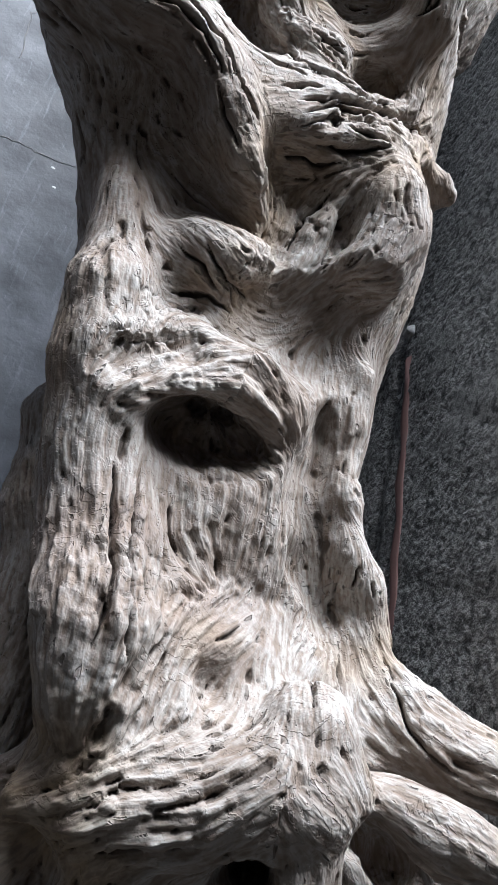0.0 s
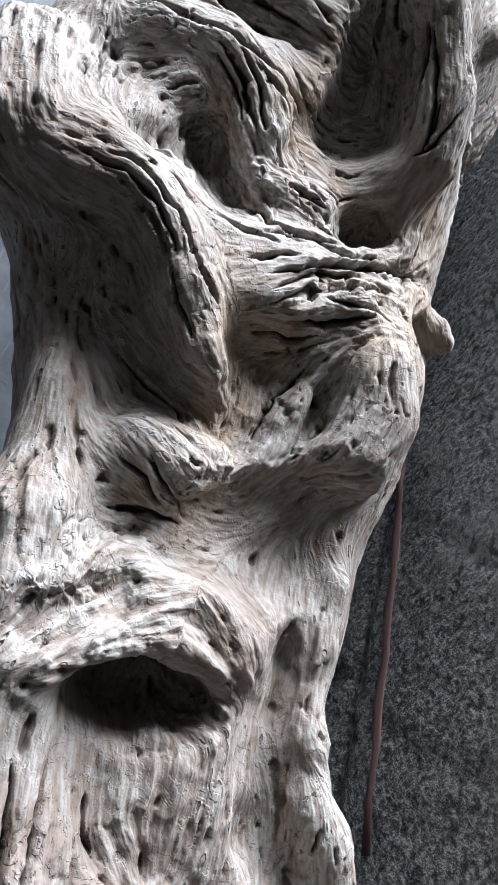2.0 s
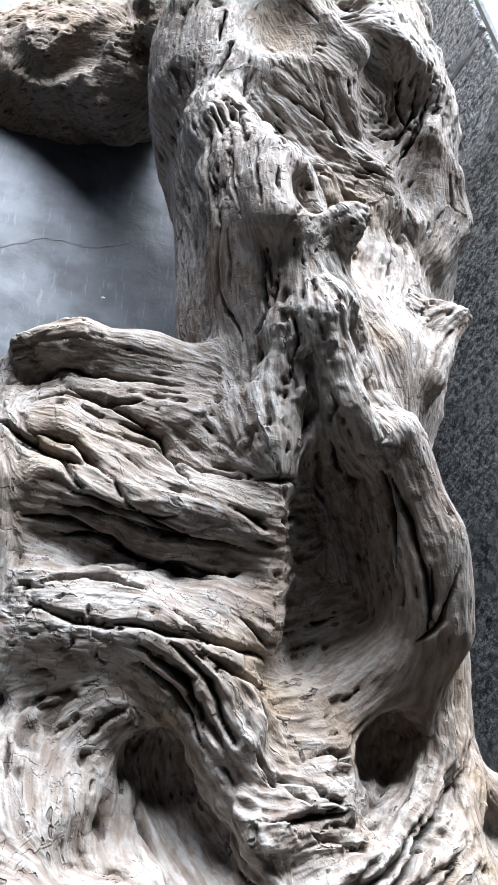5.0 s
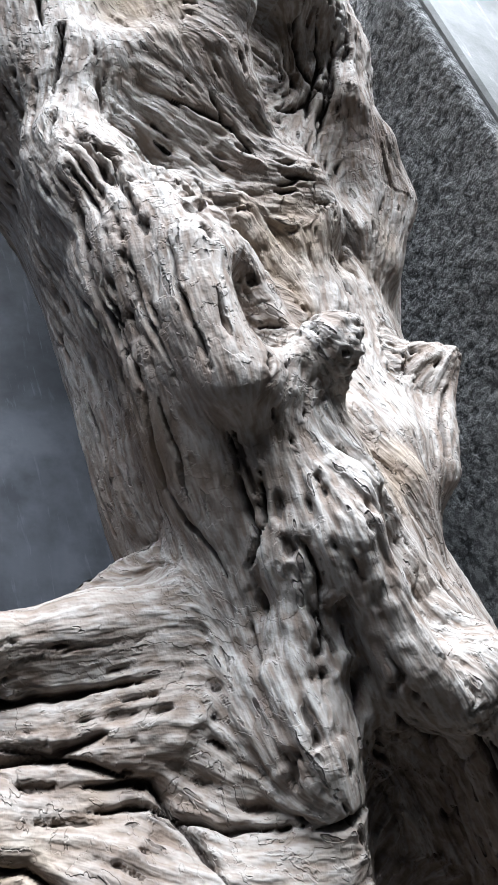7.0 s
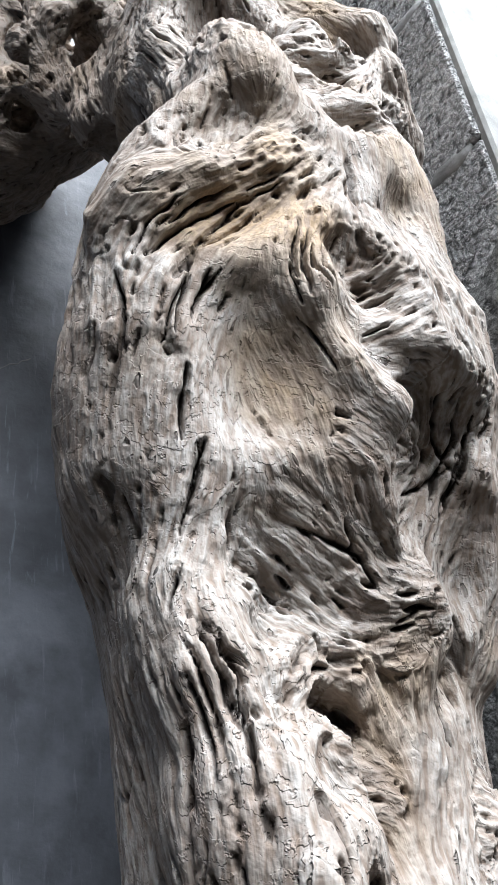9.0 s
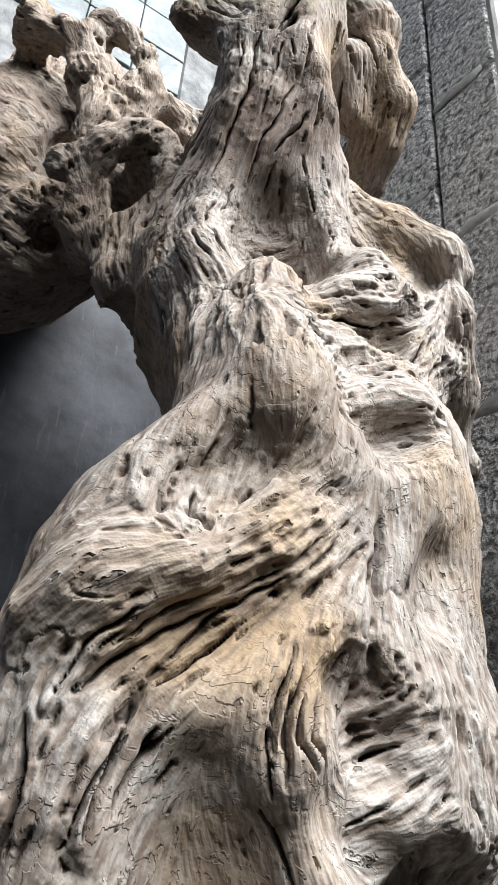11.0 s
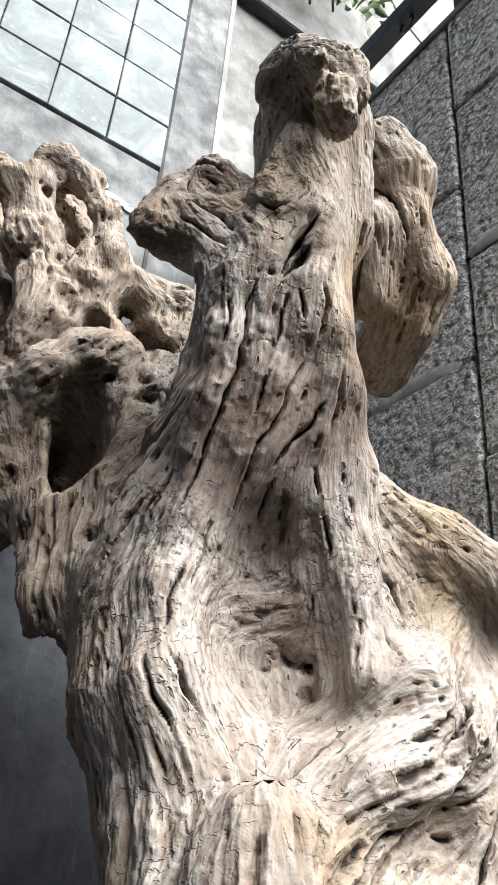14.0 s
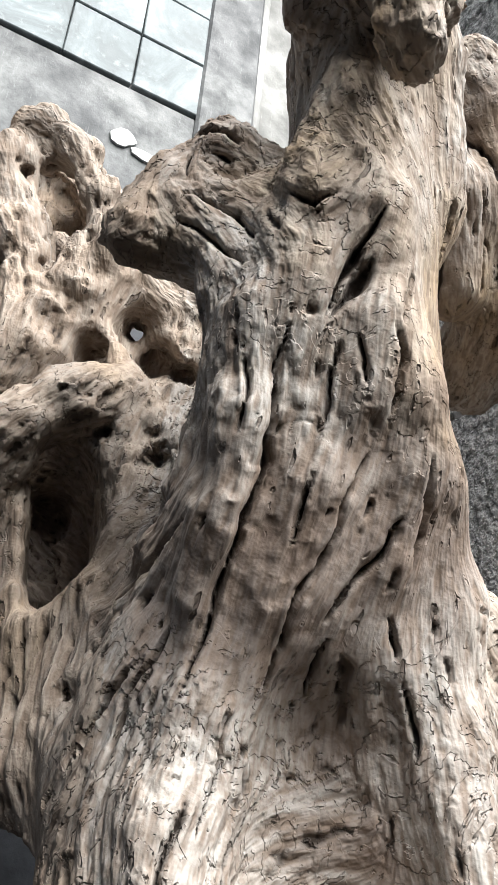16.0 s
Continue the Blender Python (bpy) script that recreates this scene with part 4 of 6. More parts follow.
hollow(0.005, (0.024, 0.304, 1.079, 0.0018), (0.024, 0.311, 1.084, 0.0014))
hollow(0.014, (0.050, 0.324, 0.972, 0.0029), (0.050, 0.327, 0.973, 0.0023), (0.058, 0.343, 0.989, 0.0025), (0.058, 0.339, 0.988, 0.0031))
hollow(0.0168, (0.071, 0.314, 0.923, 0.0027), (0.072, 0.319, 0.923, 0.0022), (0.064, 0.312, 0.927, 0.0015), (0.064, 0.306, 0.927, 0.0019))
ridge(0.026, (0.025, 0.322, 1.022, 0.0054), (0.018, 0.328, 0.992, 0.0053), (0.022, 0.315, 0.962, 0.0050))
hollow(0.021, (0.108, 0.322, 1.102, 0.0063), (0.120, 0.332, 1.090, 0.0056))
ridge(0.014, (0.003, 0.307, 1.152, 0.0073), (0.020, 0.302, 1.165, 0.0076), (0.049, 0.303, 1.169, 0.0072), (0.074, 0.311, 1.186, 0.0060), (0.090, 0.318, 1.200, 0.0050))
hollow(0.021, (0.053, 0.300, 1.206, 0.0084), (0.068, 0.306, 1.220, 0.0064))
hollow(0.021, (0.034, 0.296, 1.133, 0.0047), (0.057, 0.299, 1.149, 0.0049), (0.078, 0.308, 1.163, 0.0041))
ridge(0.0182, (0.072, 0.399, 1.417, 0.0084), (0.080, 0.375, 1.359, 0.0088), (0.088, 0.393, 1.342, 0.0088), (0.100, 0.413, 1.318, 0.0088), (0.116, 0.433, 1.293, 0.0095))
# chest
hollow(0.021, (0.111, 0.319, 1.139, 0.0063), (0.112, 0.325, 1.142, 0.0050), (0.123, 0.332, 1.125, 0.0047), (0.121, 0.326, 1.123, 0.0059))
hollow(0.0168, (0.132, 0.336, 1.249, 0.0070), (0.134, 0.344, 1.256, 0.0056), (0.153, 0.359, 1.274, 0.0051), (0.150, 0.351, 1.267, 0.0063))
hollow(0.021, (0.153, 0.354, 1.185, 0.0061), (0.155, 0.358, 1.187, 0.0049), (0.163, 0.366, 1.207, 0.0043), (0.161, 0.362, 1.205, 0.0054))
ridge(0.014, (0.201, 0.440, 1.369, 0.0050), (0.215, 0.462, 1.389, 0.0050))
ridge(0.0195, (0.122, 0.391, 1.376, 0.0114), (0.157, 0.406, 1.388, 0.0134))
hollow(0.014, (0.156, 0.396, 1.358, 0.0036), (0.158, 0.400, 1.362, 0.0029), (0.170, 0.403, 1.381, 0.0030), (0.169, 0.399, 1.377, 0.0037))
hollow(0.008, (0.111, 0.337, 1.289, 0.0023), (0.112, 0.342, 1.293, 0.0018), (0.136, 0.371, 1.322, 0.0020), (0.135, 0.367, 1.318, 0.0026), (0.155, 0.406, 1.364, 0.0026), (0.157, 0.410, 1.368, 0.0021))
ridge(0.0195, (0.204, 0.433, 1.458, 0.0096), (0.211, 0.450, 1.421, 0.0102), (0.227, 0.483, 1.378, 0.0094), (0.233, 0.511, 1.339, 0.0085))
hollow(0.021, (0.131, 0.382, 1.348, 0.0071), (0.156, 0.408, 1.357, 0.0078))
hollow(0.028, (0.121, 0.345, 1.293, 0.0093), (0.127, 0.358, 1.306, 0.0078))
hollow(0.028, (0.151, 0.368, 1.282, 0.0112), (0.138, 0.361, 1.270, 0.0070), (0.135, 0.354, 1.269, 0.0087))
hollow(0.014, (0.111, 0.328, 1.269, 0.0043), (0.113, 0.334, 1.270, 0.0035), (0.111, 0.329, 1.260, 0.0022), (0.109, 0.323, 1.259, 0.0027))
ridge(0.0156, (0.122, 0.364, 1.282, 0.0044), (0.140, 0.375, 1.293, 0.0044), (0.158, 0.377, 1.295, 0.0044))
ridge(0.026, (0.074, 0.366, 1.370, 0.0057), (0.074, 0.358, 1.334, 0.0056), (0.075, 0.331, 1.296, 0.0056), (0.080, 0.316, 1.267, 0.0057), (0.083, 0.310, 1.246, 0.0056))
ridge(0.0195, (0.238, 0.509, 1.333, 0.0077), (0.241, 0.504, 1.336, 0.0054))
# upper trunk
hollow(0.042, (0.081, 0.406, 1.464, 0.0104), (0.089, 0.400, 1.434, 0.0132), (0.076, 0.377, 1.398, 0.0101), (0.100, 0.394, 1.412, 0.0090))
ridge(0.014, (0.063, 0.419, 1.442, 0.0050), (0.087, 0.427, 1.448, 0.0050))
hollow(0.042, (0.081, 0.425, 1.464, 0.0068), (0.080, 0.418, 1.441, 0.0087))
hollow(0.0168, (0.084, 0.421, 1.422, 0.0183), (0.089, 0.417, 1.413, 0.0159))
hollow(0.004, (0.101, 0.429, 1.408, 0.0034), (0.103, 0.436, 1.409, 0.0027), (0.106, 0.432, 1.407, 0.0020), (0.104, 0.425, 1.406, 0.0026))
hollow(0.003, (0.092, 0.440, 1.429, 0.0019), (0.093, 0.444, 1.430, 0.0015))
hollow(0.003, (0.085, 0.441, 1.419, 0.0016), (0.086, 0.445, 1.420, 0.0013))
hollow(0.003, (0.098, 0.437, 1.422, 0.0016), (0.098, 0.441, 1.423, 0.0013))
hollow(0.003, (0.081, 0.441, 1.433, 0.0016), (0.081, 0.445, 1.434, 0.0013))
hollow(0.003, (0.077, 0.435, 1.411, 0.0016), (0.078, 0.438, 1.412, 0.0012))
hollow(0.005, (0.095, 0.439, 1.421, 0.0030), (0.098, 0.455, 1.430, 0.0024), (0.107, 0.446, 1.425, 0.0031), (0.104, 0.430, 1.417, 0.0039))
ridge(0.0182, (0.037, 0.418, 1.445, 0.0089), (0.038, 0.401, 1.403, 0.0081), (0.050, 0.393, 1.376, 0.0067))
hollow(0.035, (0.146, 0.427, 1.467, 0.0104), (0.169, 0.425, 1.449, 0.0124), (0.191, 0.433, 1.450, 0.0091))
ridge(0.026, (0.141, 0.444, 1.518, 0.0060), (0.177, 0.448, 1.498, 0.0067), (0.208, 0.449, 1.479, 0.0075), (0.224, 0.452, 1.462, 0.0067))
ridge(0.0156, (0.124, 0.409, 1.412, 0.0056), (0.142, 0.404, 1.413, 0.0062), (0.175, 0.451, 1.444, 0.0092))
hollow(0.008, (0.150, 0.387, 1.384, 0.0047), (0.152, 0.392, 1.387, 0.0037), (0.177, 0.429, 1.421, 0.0024), (0.175, 0.422, 1.417, 0.0030))
ridge(0.0156, (0.090, 0.374, 1.630, 0.0059), (0.097, 0.388, 1.584, 0.0060), (0.110, 0.404, 1.553, 0.0066), (0.121, 0.424, 1.517, 0.0065), (0.125, 0.431, 1.471, 0.0055), (0.120, 0.402, 1.413, 0.0044))
ridge(0.014, (0.048, 0.382, 1.592, 0.0046), (0.049, 0.389, 1.558, 0.0047), (0.046, 0.398, 1.534, 0.0047), (0.040, 0.407, 1.512, 0.0044))
ridge(0.014, (0.089, 0.378, 1.593, 0.0035), (0.085, 0.387, 1.567, 0.0041), (0.075, 0.394, 1.539, 0.0040), (0.065, 0.404, 1.510, 0.0040))
ridge(0.014, (0.105, 0.386, 1.572, 0.0032), (0.101, 0.396, 1.546, 0.0035), (0.097, 0.403, 1.522, 0.0035))
# holes of the burl
hollow(0.004, (-0.092, 0.598, 1.821, 0.0134), (-0.102, 0.626, 1.846, 0.0107), (-0.087, 0.623, 1.811, 0.0139), (-0.079, 0.596, 1.789, 0.0173), (-0.089, 0.609, 1.770, 0.0107), (-0.099, 0.640, 1.792, 0.0086))
hollow(0.004, (-0.013, 0.535, 1.675, 0.0108), (-0.019, 0.566, 1.694, 0.0086), (-0.002, 0.558, 1.670, 0.0101), (0.002, 0.527, 1.653, 0.0127), (0.018, 0.525, 1.645, 0.0086), (0.015, 0.559, 1.663, 0.0069))
hollow(0.004, (-0.012, 0.497, 1.598, 0.0061), (-0.019, 0.532, 1.613, 0.0048), (-0.038, 0.563, 1.603, 0.0102), (-0.030, 0.530, 1.591, 0.0127), (-0.053, 0.585, 1.580, 0.0138), (-0.062, 0.618, 1.589, 0.0110), (-0.059, 0.608, 1.559, 0.0085), (-0.050, 0.573, 1.552, 0.0107))
hollow(0.003, (0.009, 0.500, 1.600, 0.0042), (0.006, 0.519, 1.608, 0.0034))
hollow(0.003, (0.013, 0.494, 1.585, 0.0056), (0.011, 0.512, 1.592, 0.0045))
hollow(0.003, (0.008, 0.449, 1.502, 0.0021), (0.006, 0.462, 1.504, 0.0016))
hollow(0.003, (-0.004, 0.461, 1.481, 0.0026), (-0.006, 0.473, 1.482, 0.0021))
hollow(0.003, (-0.021, 0.487, 1.612, 0.0024), (-0.023, 0.495, 1.616, 0.0019))
hollow(0.004, (-0.092, 0.519, 1.559, 0.0174), (-0.099, 0.544, 1.577, 0.0139), (-0.103, 0.576, 1.555, 0.0154), (-0.096, 0.551, 1.539, 0.0193))
hollow(0.004, (-0.102, 0.559, 1.651, 0.0149), (-0.107, 0.578, 1.666, 0.0119), (-0.093, 0.587, 1.665, 0.0086), (-0.088, 0.567, 1.648, 0.0108))
hollow(0.004, (-0.109, 0.510, 1.783, 0.0100), (-0.114, 0.527, 1.804, 0.0080))
hollow(0.004, (-0.085, 0.520, 1.762, 0.0071), (-0.090, 0.540, 1.784, 0.0057), (-0.069, 0.527, 1.709, 0.0064), (-0.064, 0.507, 1.688, 0.0079))
# open splits: half width, depth and line
groove(0.0010, 0.0060, (0.013, 0.379, 0.317), (0.016, 0.377, 0.300), (0.020, 0.375, 0.282), (0.026, 0.369, 0.267), (0.030, 0.363, 0.250), (0.032, 0.368, 0.232))
groove(0.0010, 0.0060, (0.004, 0.369, 0.313), (0.009, 0.370, 0.293), (0.019, 0.364, 0.269), (0.023, 0.358, 0.254), (0.020, 0.361, 0.231))
groove(0.0008, 0.0040, (0.026, 0.397, 0.311), (0.030, 0.400, 0.296), (0.036, 0.406, 0.289))
groove(0.0008, 0.0040, (0.069, 0.419, 0.267), (0.060, 0.407, 0.255))
groove(0.0007, 0.0050, (0.042, 0.391, 0.253), (0.040, 0.383, 0.239), (0.037, 0.376, 0.230))
groove(0.0008, 0.0050, (0.106, 0.458, 0.273), (0.105, 0.416, 0.250), (0.108, 0.396, 0.230))
groove(0.0010, 0.0050, (0.118, 0.472, 0.276), (0.122, 0.468, 0.256))
groove(0.0009, 0.0040, (0.147, 0.482, 0.272), (0.157, 0.477, 0.251), (0.171, 0.481, 0.238))
groove(0.0009, 0.0050, (0.013, 0.370, 0.440), (0.026, 0.380, 0.426), (0.034, 0.409, 0.439))
groove(0.0009, 0.0040, (-0.003, 0.372, 0.438), (0.013, 0.375, 0.430), (0.023, 0.387, 0.423))
groove(0.0011, 0.0050, (-0.002, 0.384, 0.417), (0.018, 0.387, 0.420), (0.029, 0.405, 0.424))
groove(0.0009, 0.0050, (0.121, 0.462, 0.322), (0.118, 0.469, 0.311))
groove(0.0010, 0.0060, (-0.019, 0.377, 0.489), (-0.003, 0.384, 0.479), (0.014, 0.390, 0.471), (0.031, 0.376, 0.455))
groove(0.0009, 0.0050, (0.009, 0.336, 0.528), (0.016, 0.342, 0.516), (0.025, 0.355, 0.510))
groove(0.0008, 0.0050, (0.001, 0.337, 0.518), (0.007, 0.346, 0.503), (0.019, 0.354, 0.490))
groove(0.0009, 0.0050, (0.011, 0.370, 0.439), (0.023, 0.375, 0.429), (0.031, 0.408, 0.428))
groove(0.0010, 0.0050, (0.014, 0.367, 0.585), (0.034, 0.356, 0.568), (0.056, 0.370, 0.575))
groove(0.0012, 0.0060, (0.044, 0.361, 0.532), (0.059, 0.369, 0.552), (0.081, 0.393, 0.578), (0.100, 0.410, 0.585))
groove(0.0009, 0.0050, (0.029, 0.353, 0.540), (0.038, 0.357, 0.547), (0.052, 0.364, 0.560))
groove(0.0010, 0.0050, (0.042, 0.366, 0.526), (0.056, 0.368, 0.538), (0.076, 0.383, 0.560))
groove(0.0011, 0.0060, (0.065, 0.421, 0.467), (0.072, 0.418, 0.496), (0.081, 0.409, 0.521))
groove(0.0010, 0.0050, (0.048, 0.409, 0.473), (0.053, 0.409, 0.503), (0.067, 0.404, 0.522))
groove(0.0013, 0.0060, (-0.045, 0.329, 0.695), (-0.024, 0.327, 0.683), (-0.007, 0.342, 0.689), (0.013, 0.341, 0.683))
groove(0.0010, 0.0050, (-0.056, 0.321, 0.669), (-0.036, 0.321, 0.660), (-0.018, 0.323, 0.657))
groove(0.0011, 0.0050, (-0.022, 0.325, 0.703), (-0.002, 0.333, 0.698), (0.020, 0.339, 0.695))
groove(0.0010, 0.0050, (-0.043, 0.315, 0.714), (-0.019, 0.322, 0.704), (-0.000, 0.327, 0.704))
groove(0.0012, 0.0050, (-0.065, 0.314, 0.738), (-0.046, 0.315, 0.728), (-0.036, 0.316, 0.712))
groove(0.0011, 0.0060, (-0.077, 0.319, 0.690), (-0.083, 0.324, 0.673), (-0.077, 0.322, 0.654))
groove(0.0012, 0.0060, (-0.085, 0.315, 0.764), (-0.082, 0.310, 0.720), (-0.084, 0.318, 0.692))
groove(0.0010, 0.0050, (0.024, 0.350, 0.595), (0.040, 0.356, 0.596), (0.058, 0.375, 0.599))
groove(0.0010, 0.0050, (0.025, 0.350, 0.617), (0.033, 0.360, 0.609), (0.045, 0.361, 0.601))
groove(0.0010, 0.0050, (0.031, 0.333, 0.722), (0.046, 0.335, 0.722), (0.050, 0.351, 0.728))
groove(0.0009, 0.0050, (0.007, 0.333, 0.652), (0.020, 0.341, 0.643), (0.033, 0.369, 0.643))
groove(0.0009, 0.0050, (-0.013, 0.329, 0.648), (-0.002, 0.339, 0.637), (0.008, 0.347, 0.619))
groove(0.0011, 0.0060, (-0.075, 0.311, 0.749), (-0.057, 0.314, 0.735), (-0.036, 0.317, 0.726))
groove(0.0012, 0.0060, (-0.080, 0.316, 0.774), (-0.055, 0.320, 0.784), (-0.029, 0.324, 0.778), (-0.003, 0.330, 0.775))
groove(0.0009, 0.0050, (-0.027, 0.317, 0.722), (-0.017, 0.320, 0.706), (0.001, 0.334, 0.697), (0.029, 0.343, 0.694))
groove(0.0009, 0.0050, (-0.048, 0.318, 0.709), (-0.028, 0.324, 0.704), (-0.009, 0.332, 0.698))
groove(0.0010, 0.0050, (-0.005, 0.341, 0.691), (0.018, 0.345, 0.686), (0.043, 0.369, 0.693))
groove(0.0009, 0.0050, (-0.031, 0.322, 0.661), (-0.009, 0.324, 0.657), (0.013, 0.336, 0.653))
groove(0.0009, 0.0050, (-0.076, 0.313, 0.715), (-0.080, 0.319, 0.685), (-0.079, 0.322, 0.653))
groove(0.0009, 0.0050, (-0.074, 0.311, 0.738), (-0.074, 0.317, 0.705), (-0.075, 0.321, 0.683))
groove(0.0015, 0.0060, (-0.003, 0.366, 0.899), (-0.004, 0.369, 0.864))
groove(0.0011, 0.0060, (0.023, 0.310, 0.857), (0.019, 0.328, 0.832), (0.030, 0.328, 0.797))
groove(0.0010, 0.0060, (0.042, 0.299, 0.837), (0.042, 0.315, 0.811), (0.042, 0.321, 0.786))
groove(0.0010, 0.0050, (0.017, 0.313, 0.940), (0.020, 0.311, 0.875), (0.019, 0.320, 0.846))
groove(0.0013, 0.0050, (0.002, 0.321, 1.030), (0.002, 0.330, 0.973))
groove(0.0016, 0.0060, (0.128, 0.407, 0.932), (0.129, 0.402, 0.964))
groove(0.0008, 0.0050, (0.058, 0.326, 0.772), (0.057, 0.338, 0.753), (0.051, 0.339, 0.728))
groove(0.0009, 0.0050, (0.066, 0.339, 0.744), (0.068, 0.360, 0.739))
groove(0.0010, 0.0050, (0.094, 0.388, 0.666), (0.106, 0.381, 0.673), (0.117, 0.371, 0.694))
groove(0.0018, 0.0060, (0.161, 0.367, 1.092), (0.150, 0.388, 1.075), (0.160, 0.399, 1.050))
groove(0.0013, 0.0050, (0.071, 0.339, 1.014), (0.094, 0.355, 1.005), (0.100, 0.365, 0.991))
groove(0.0010, 0.0050, (0.071, 0.310, 0.902), (0.082, 0.305, 0.852))
groove(0.0007, 0.0070, (0.030, 0.307, 0.962), (0.036, 0.306, 0.944), (0.038, 0.298, 0.923))
groove(0.0007, 0.0060, (0.019, 0.306, 0.960), (0.024, 0.308, 0.945), (0.026, 0.303, 0.923))
groove(0.0006, 0.0060, (0.031, 0.299, 0.910), (0.030, 0.301, 0.889), (0.033, 0.298, 0.865), (0.035, 0.301, 0.849))
groove(0.0006, 0.0060, (0.022, 0.305, 0.913), (0.020, 0.309, 0.886), (0.023, 0.309, 0.859), (0.020, 0.320, 0.842))
groove(0.0005, 0.0060, (0.045, 0.293, 0.901), (0.043, 0.290, 0.880), (0.044, 0.289, 0.860), (0.045, 0.290, 0.845))
groove(0.0007, 0.0060, (0.008, 0.328, 0.933), (0.013, 0.319, 0.897), (0.012, 0.329, 0.877))
groove(0.0006, 0.0060, (0.027, 0.307, 0.854), (0.027, 0.314, 0.837), (0.025, 0.323, 0.822))
groove(0.0006, 0.0070, (0.055, 0.290, 0.876), (0.054, 0.290, 0.865), (0.053, 0.290, 0.856))
groove(0.0011, 0.0080, (0.059, 0.329, 0.952), (0.068, 0.351, 0.963), (0.075, 0.355, 0.962))
groove(0.0006, 0.0050, (0.065, 0.324, 0.878), (0.077, 0.323, 0.874))
groove(0.0014, 0.0070, (0.168, 0.376, 1.090), (0.164, 0.395, 1.076), (0.152, 0.398, 1.058), (0.141, 0.400, 1.040))
groove(0.0010, 0.0070, (0.126, 0.405, 0.929), (0.118, 0.399, 0.904))
groove(0.0007, 0.0050, (0.086, 0.331, 0.842), (0.095, 0.364, 0.836), (0.102, 0.368, 0.824))
groove(0.0007, 0.0070, (0.050, 0.309, 0.821), (0.046, 0.314, 0.807), (0.036, 0.324, 0.795))
groove(0.0007, 0.0070, (0.053, 0.310, 0.798), (0.056, 0.314, 0.785), (0.054, 0.320, 0.774))
groove(0.0008, 0.0050, (0.088, 0.352, 1.006), (0.094, 0.357, 1.002))
groove(0.0008, 0.0050, (0.088, 0.343, 1.020), (0.090, 0.354, 1.004))
groove(0.0008, 0.0050, (0.107, 0.368, 0.993), (0.120, 0.377, 0.992))
groove(0.0008, 0.0050, (0.106, 0.372, 0.981), (0.121, 0.380, 0.986))
groove(0.0007, 0.0050, (0.042, 0.328, 0.992), (0.048, 0.336, 0.992))
groove(0.0007, 0.0050, (0.057, 0.343, 0.999), (0.062, 0.349, 0.993))
groove(0.0007, 0.0050, (0.048, 0.338, 0.984), (0.051, 0.342, 0.981))
groove(0.0009, 0.0080, (0.032, 0.311, 1.044), (0.032, 0.313, 1.033), (0.026, 0.313, 1.020), (0.021, 0.315, 1.008))
groove(0.0010, 0.0080, (0.031, 0.307, 1.077), (0.028, 0.308, 1.063), (0.025, 0.310, 1.044))
groove(0.0009, 0.0070, (0.046, 0.304, 1.122), (0.039, 0.307, 1.107), (0.035, 0.306, 1.095))
groove(0.0009, 0.0070, (0.037, 0.304, 1.129), (0.033, 0.302, 1.107), (0.027, 0.303, 1.088))
groove(0.0007, 0.0060, (0.022, 0.314, 0.997), (0.017, 0.311, 0.987), (0.015, 0.310, 0.977))
groove(0.0007, 0.0070, (0.030, 0.309, 0.971), (0.036, 0.308, 0.956), (0.038, 0.305, 0.941), (0.037, 0.298, 0.922))
groove(0.0007, 0.0060, (0.025, 0.308, 0.974), (0.031, 0.307, 0.958), (0.034, 0.306, 0.944))
groove(0.0007, 0.0060, (0.019, 0.308, 0.972), (0.025, 0.306, 0.957), (0.029, 0.306, 0.941))
groove(0.0006, 0.0050, (0.040, 0.310, 0.956), (0.033, 0.309, 0.965), (0.031, 0.310, 0.973))
groove(0.0008, 0.0060, (0.005, 0.302, 1.122), (0.008, 0.302, 1.098), (0.005, 0.306, 1.085))
groove(0.0007, 0.0050, (-0.004, 0.307, 1.103), (-0.007, 0.312, 1.085), (-0.011, 0.317, 1.067))
groove(0.0008, 0.0060, (0.093, 0.311, 1.149), (0.086, 0.309, 1.128), (0.086, 0.309, 1.104))
groove(0.0007, 0.0050, (0.089, 0.313, 1.154), (0.082, 0.308, 1.131), (0.081, 0.309, 1.110))
groove(0.0008, 0.0050, (0.100, 0.317, 1.150), (0.095, 0.310, 1.121), (0.100, 0.323, 1.110))
groove(0.0013, 0.0070, (0.174, 0.391, 1.082), (0.164, 0.396, 1.060), (0.152, 0.405, 1.040), (0.141, 0.405, 1.024))
groove(0.0009, 0.0050, (0.103, 0.372, 0.978), (0.118, 0.380, 0.980))
groove(0.0009, 0.0050, (0.108, 0.371, 0.987), (0.128, 0.385, 0.987))
groove(0.0009, 0.0050, (0.090, 0.358, 0.995), (0.100, 0.364, 0.993))
groove(0.0008, 0.0050, (0.054, 0.348, 0.988), (0.062, 0.349, 0.983))
groove(0.0007, 0.0040, (0.093, 0.321, 1.074), (0.086, 0.319, 1.090), (0.078, 0.316, 1.101))
groove(0.0008, 0.0060, (0.066, 0.326, 0.929), (0.082, 0.373, 0.922))
groove(0.0008, 0.0050, (0.036, 0.296, 1.156), (0.020, 0.298, 1.141), (0.012, 0.299, 1.124))
groove(0.0008, 0.0050, (0.061, 0.310, 1.161), (0.035, 0.302, 1.143), (0.017, 0.299, 1.124))
groove(0.0008, 0.0050, (0.084, 0.313, 1.176), (0.061, 0.311, 1.159), (0.041, 0.305, 1.136))
groove(0.0008, 0.0040, (0.098, 0.318, 1.195), (0.079, 0.311, 1.175), (0.062, 0.307, 1.165))
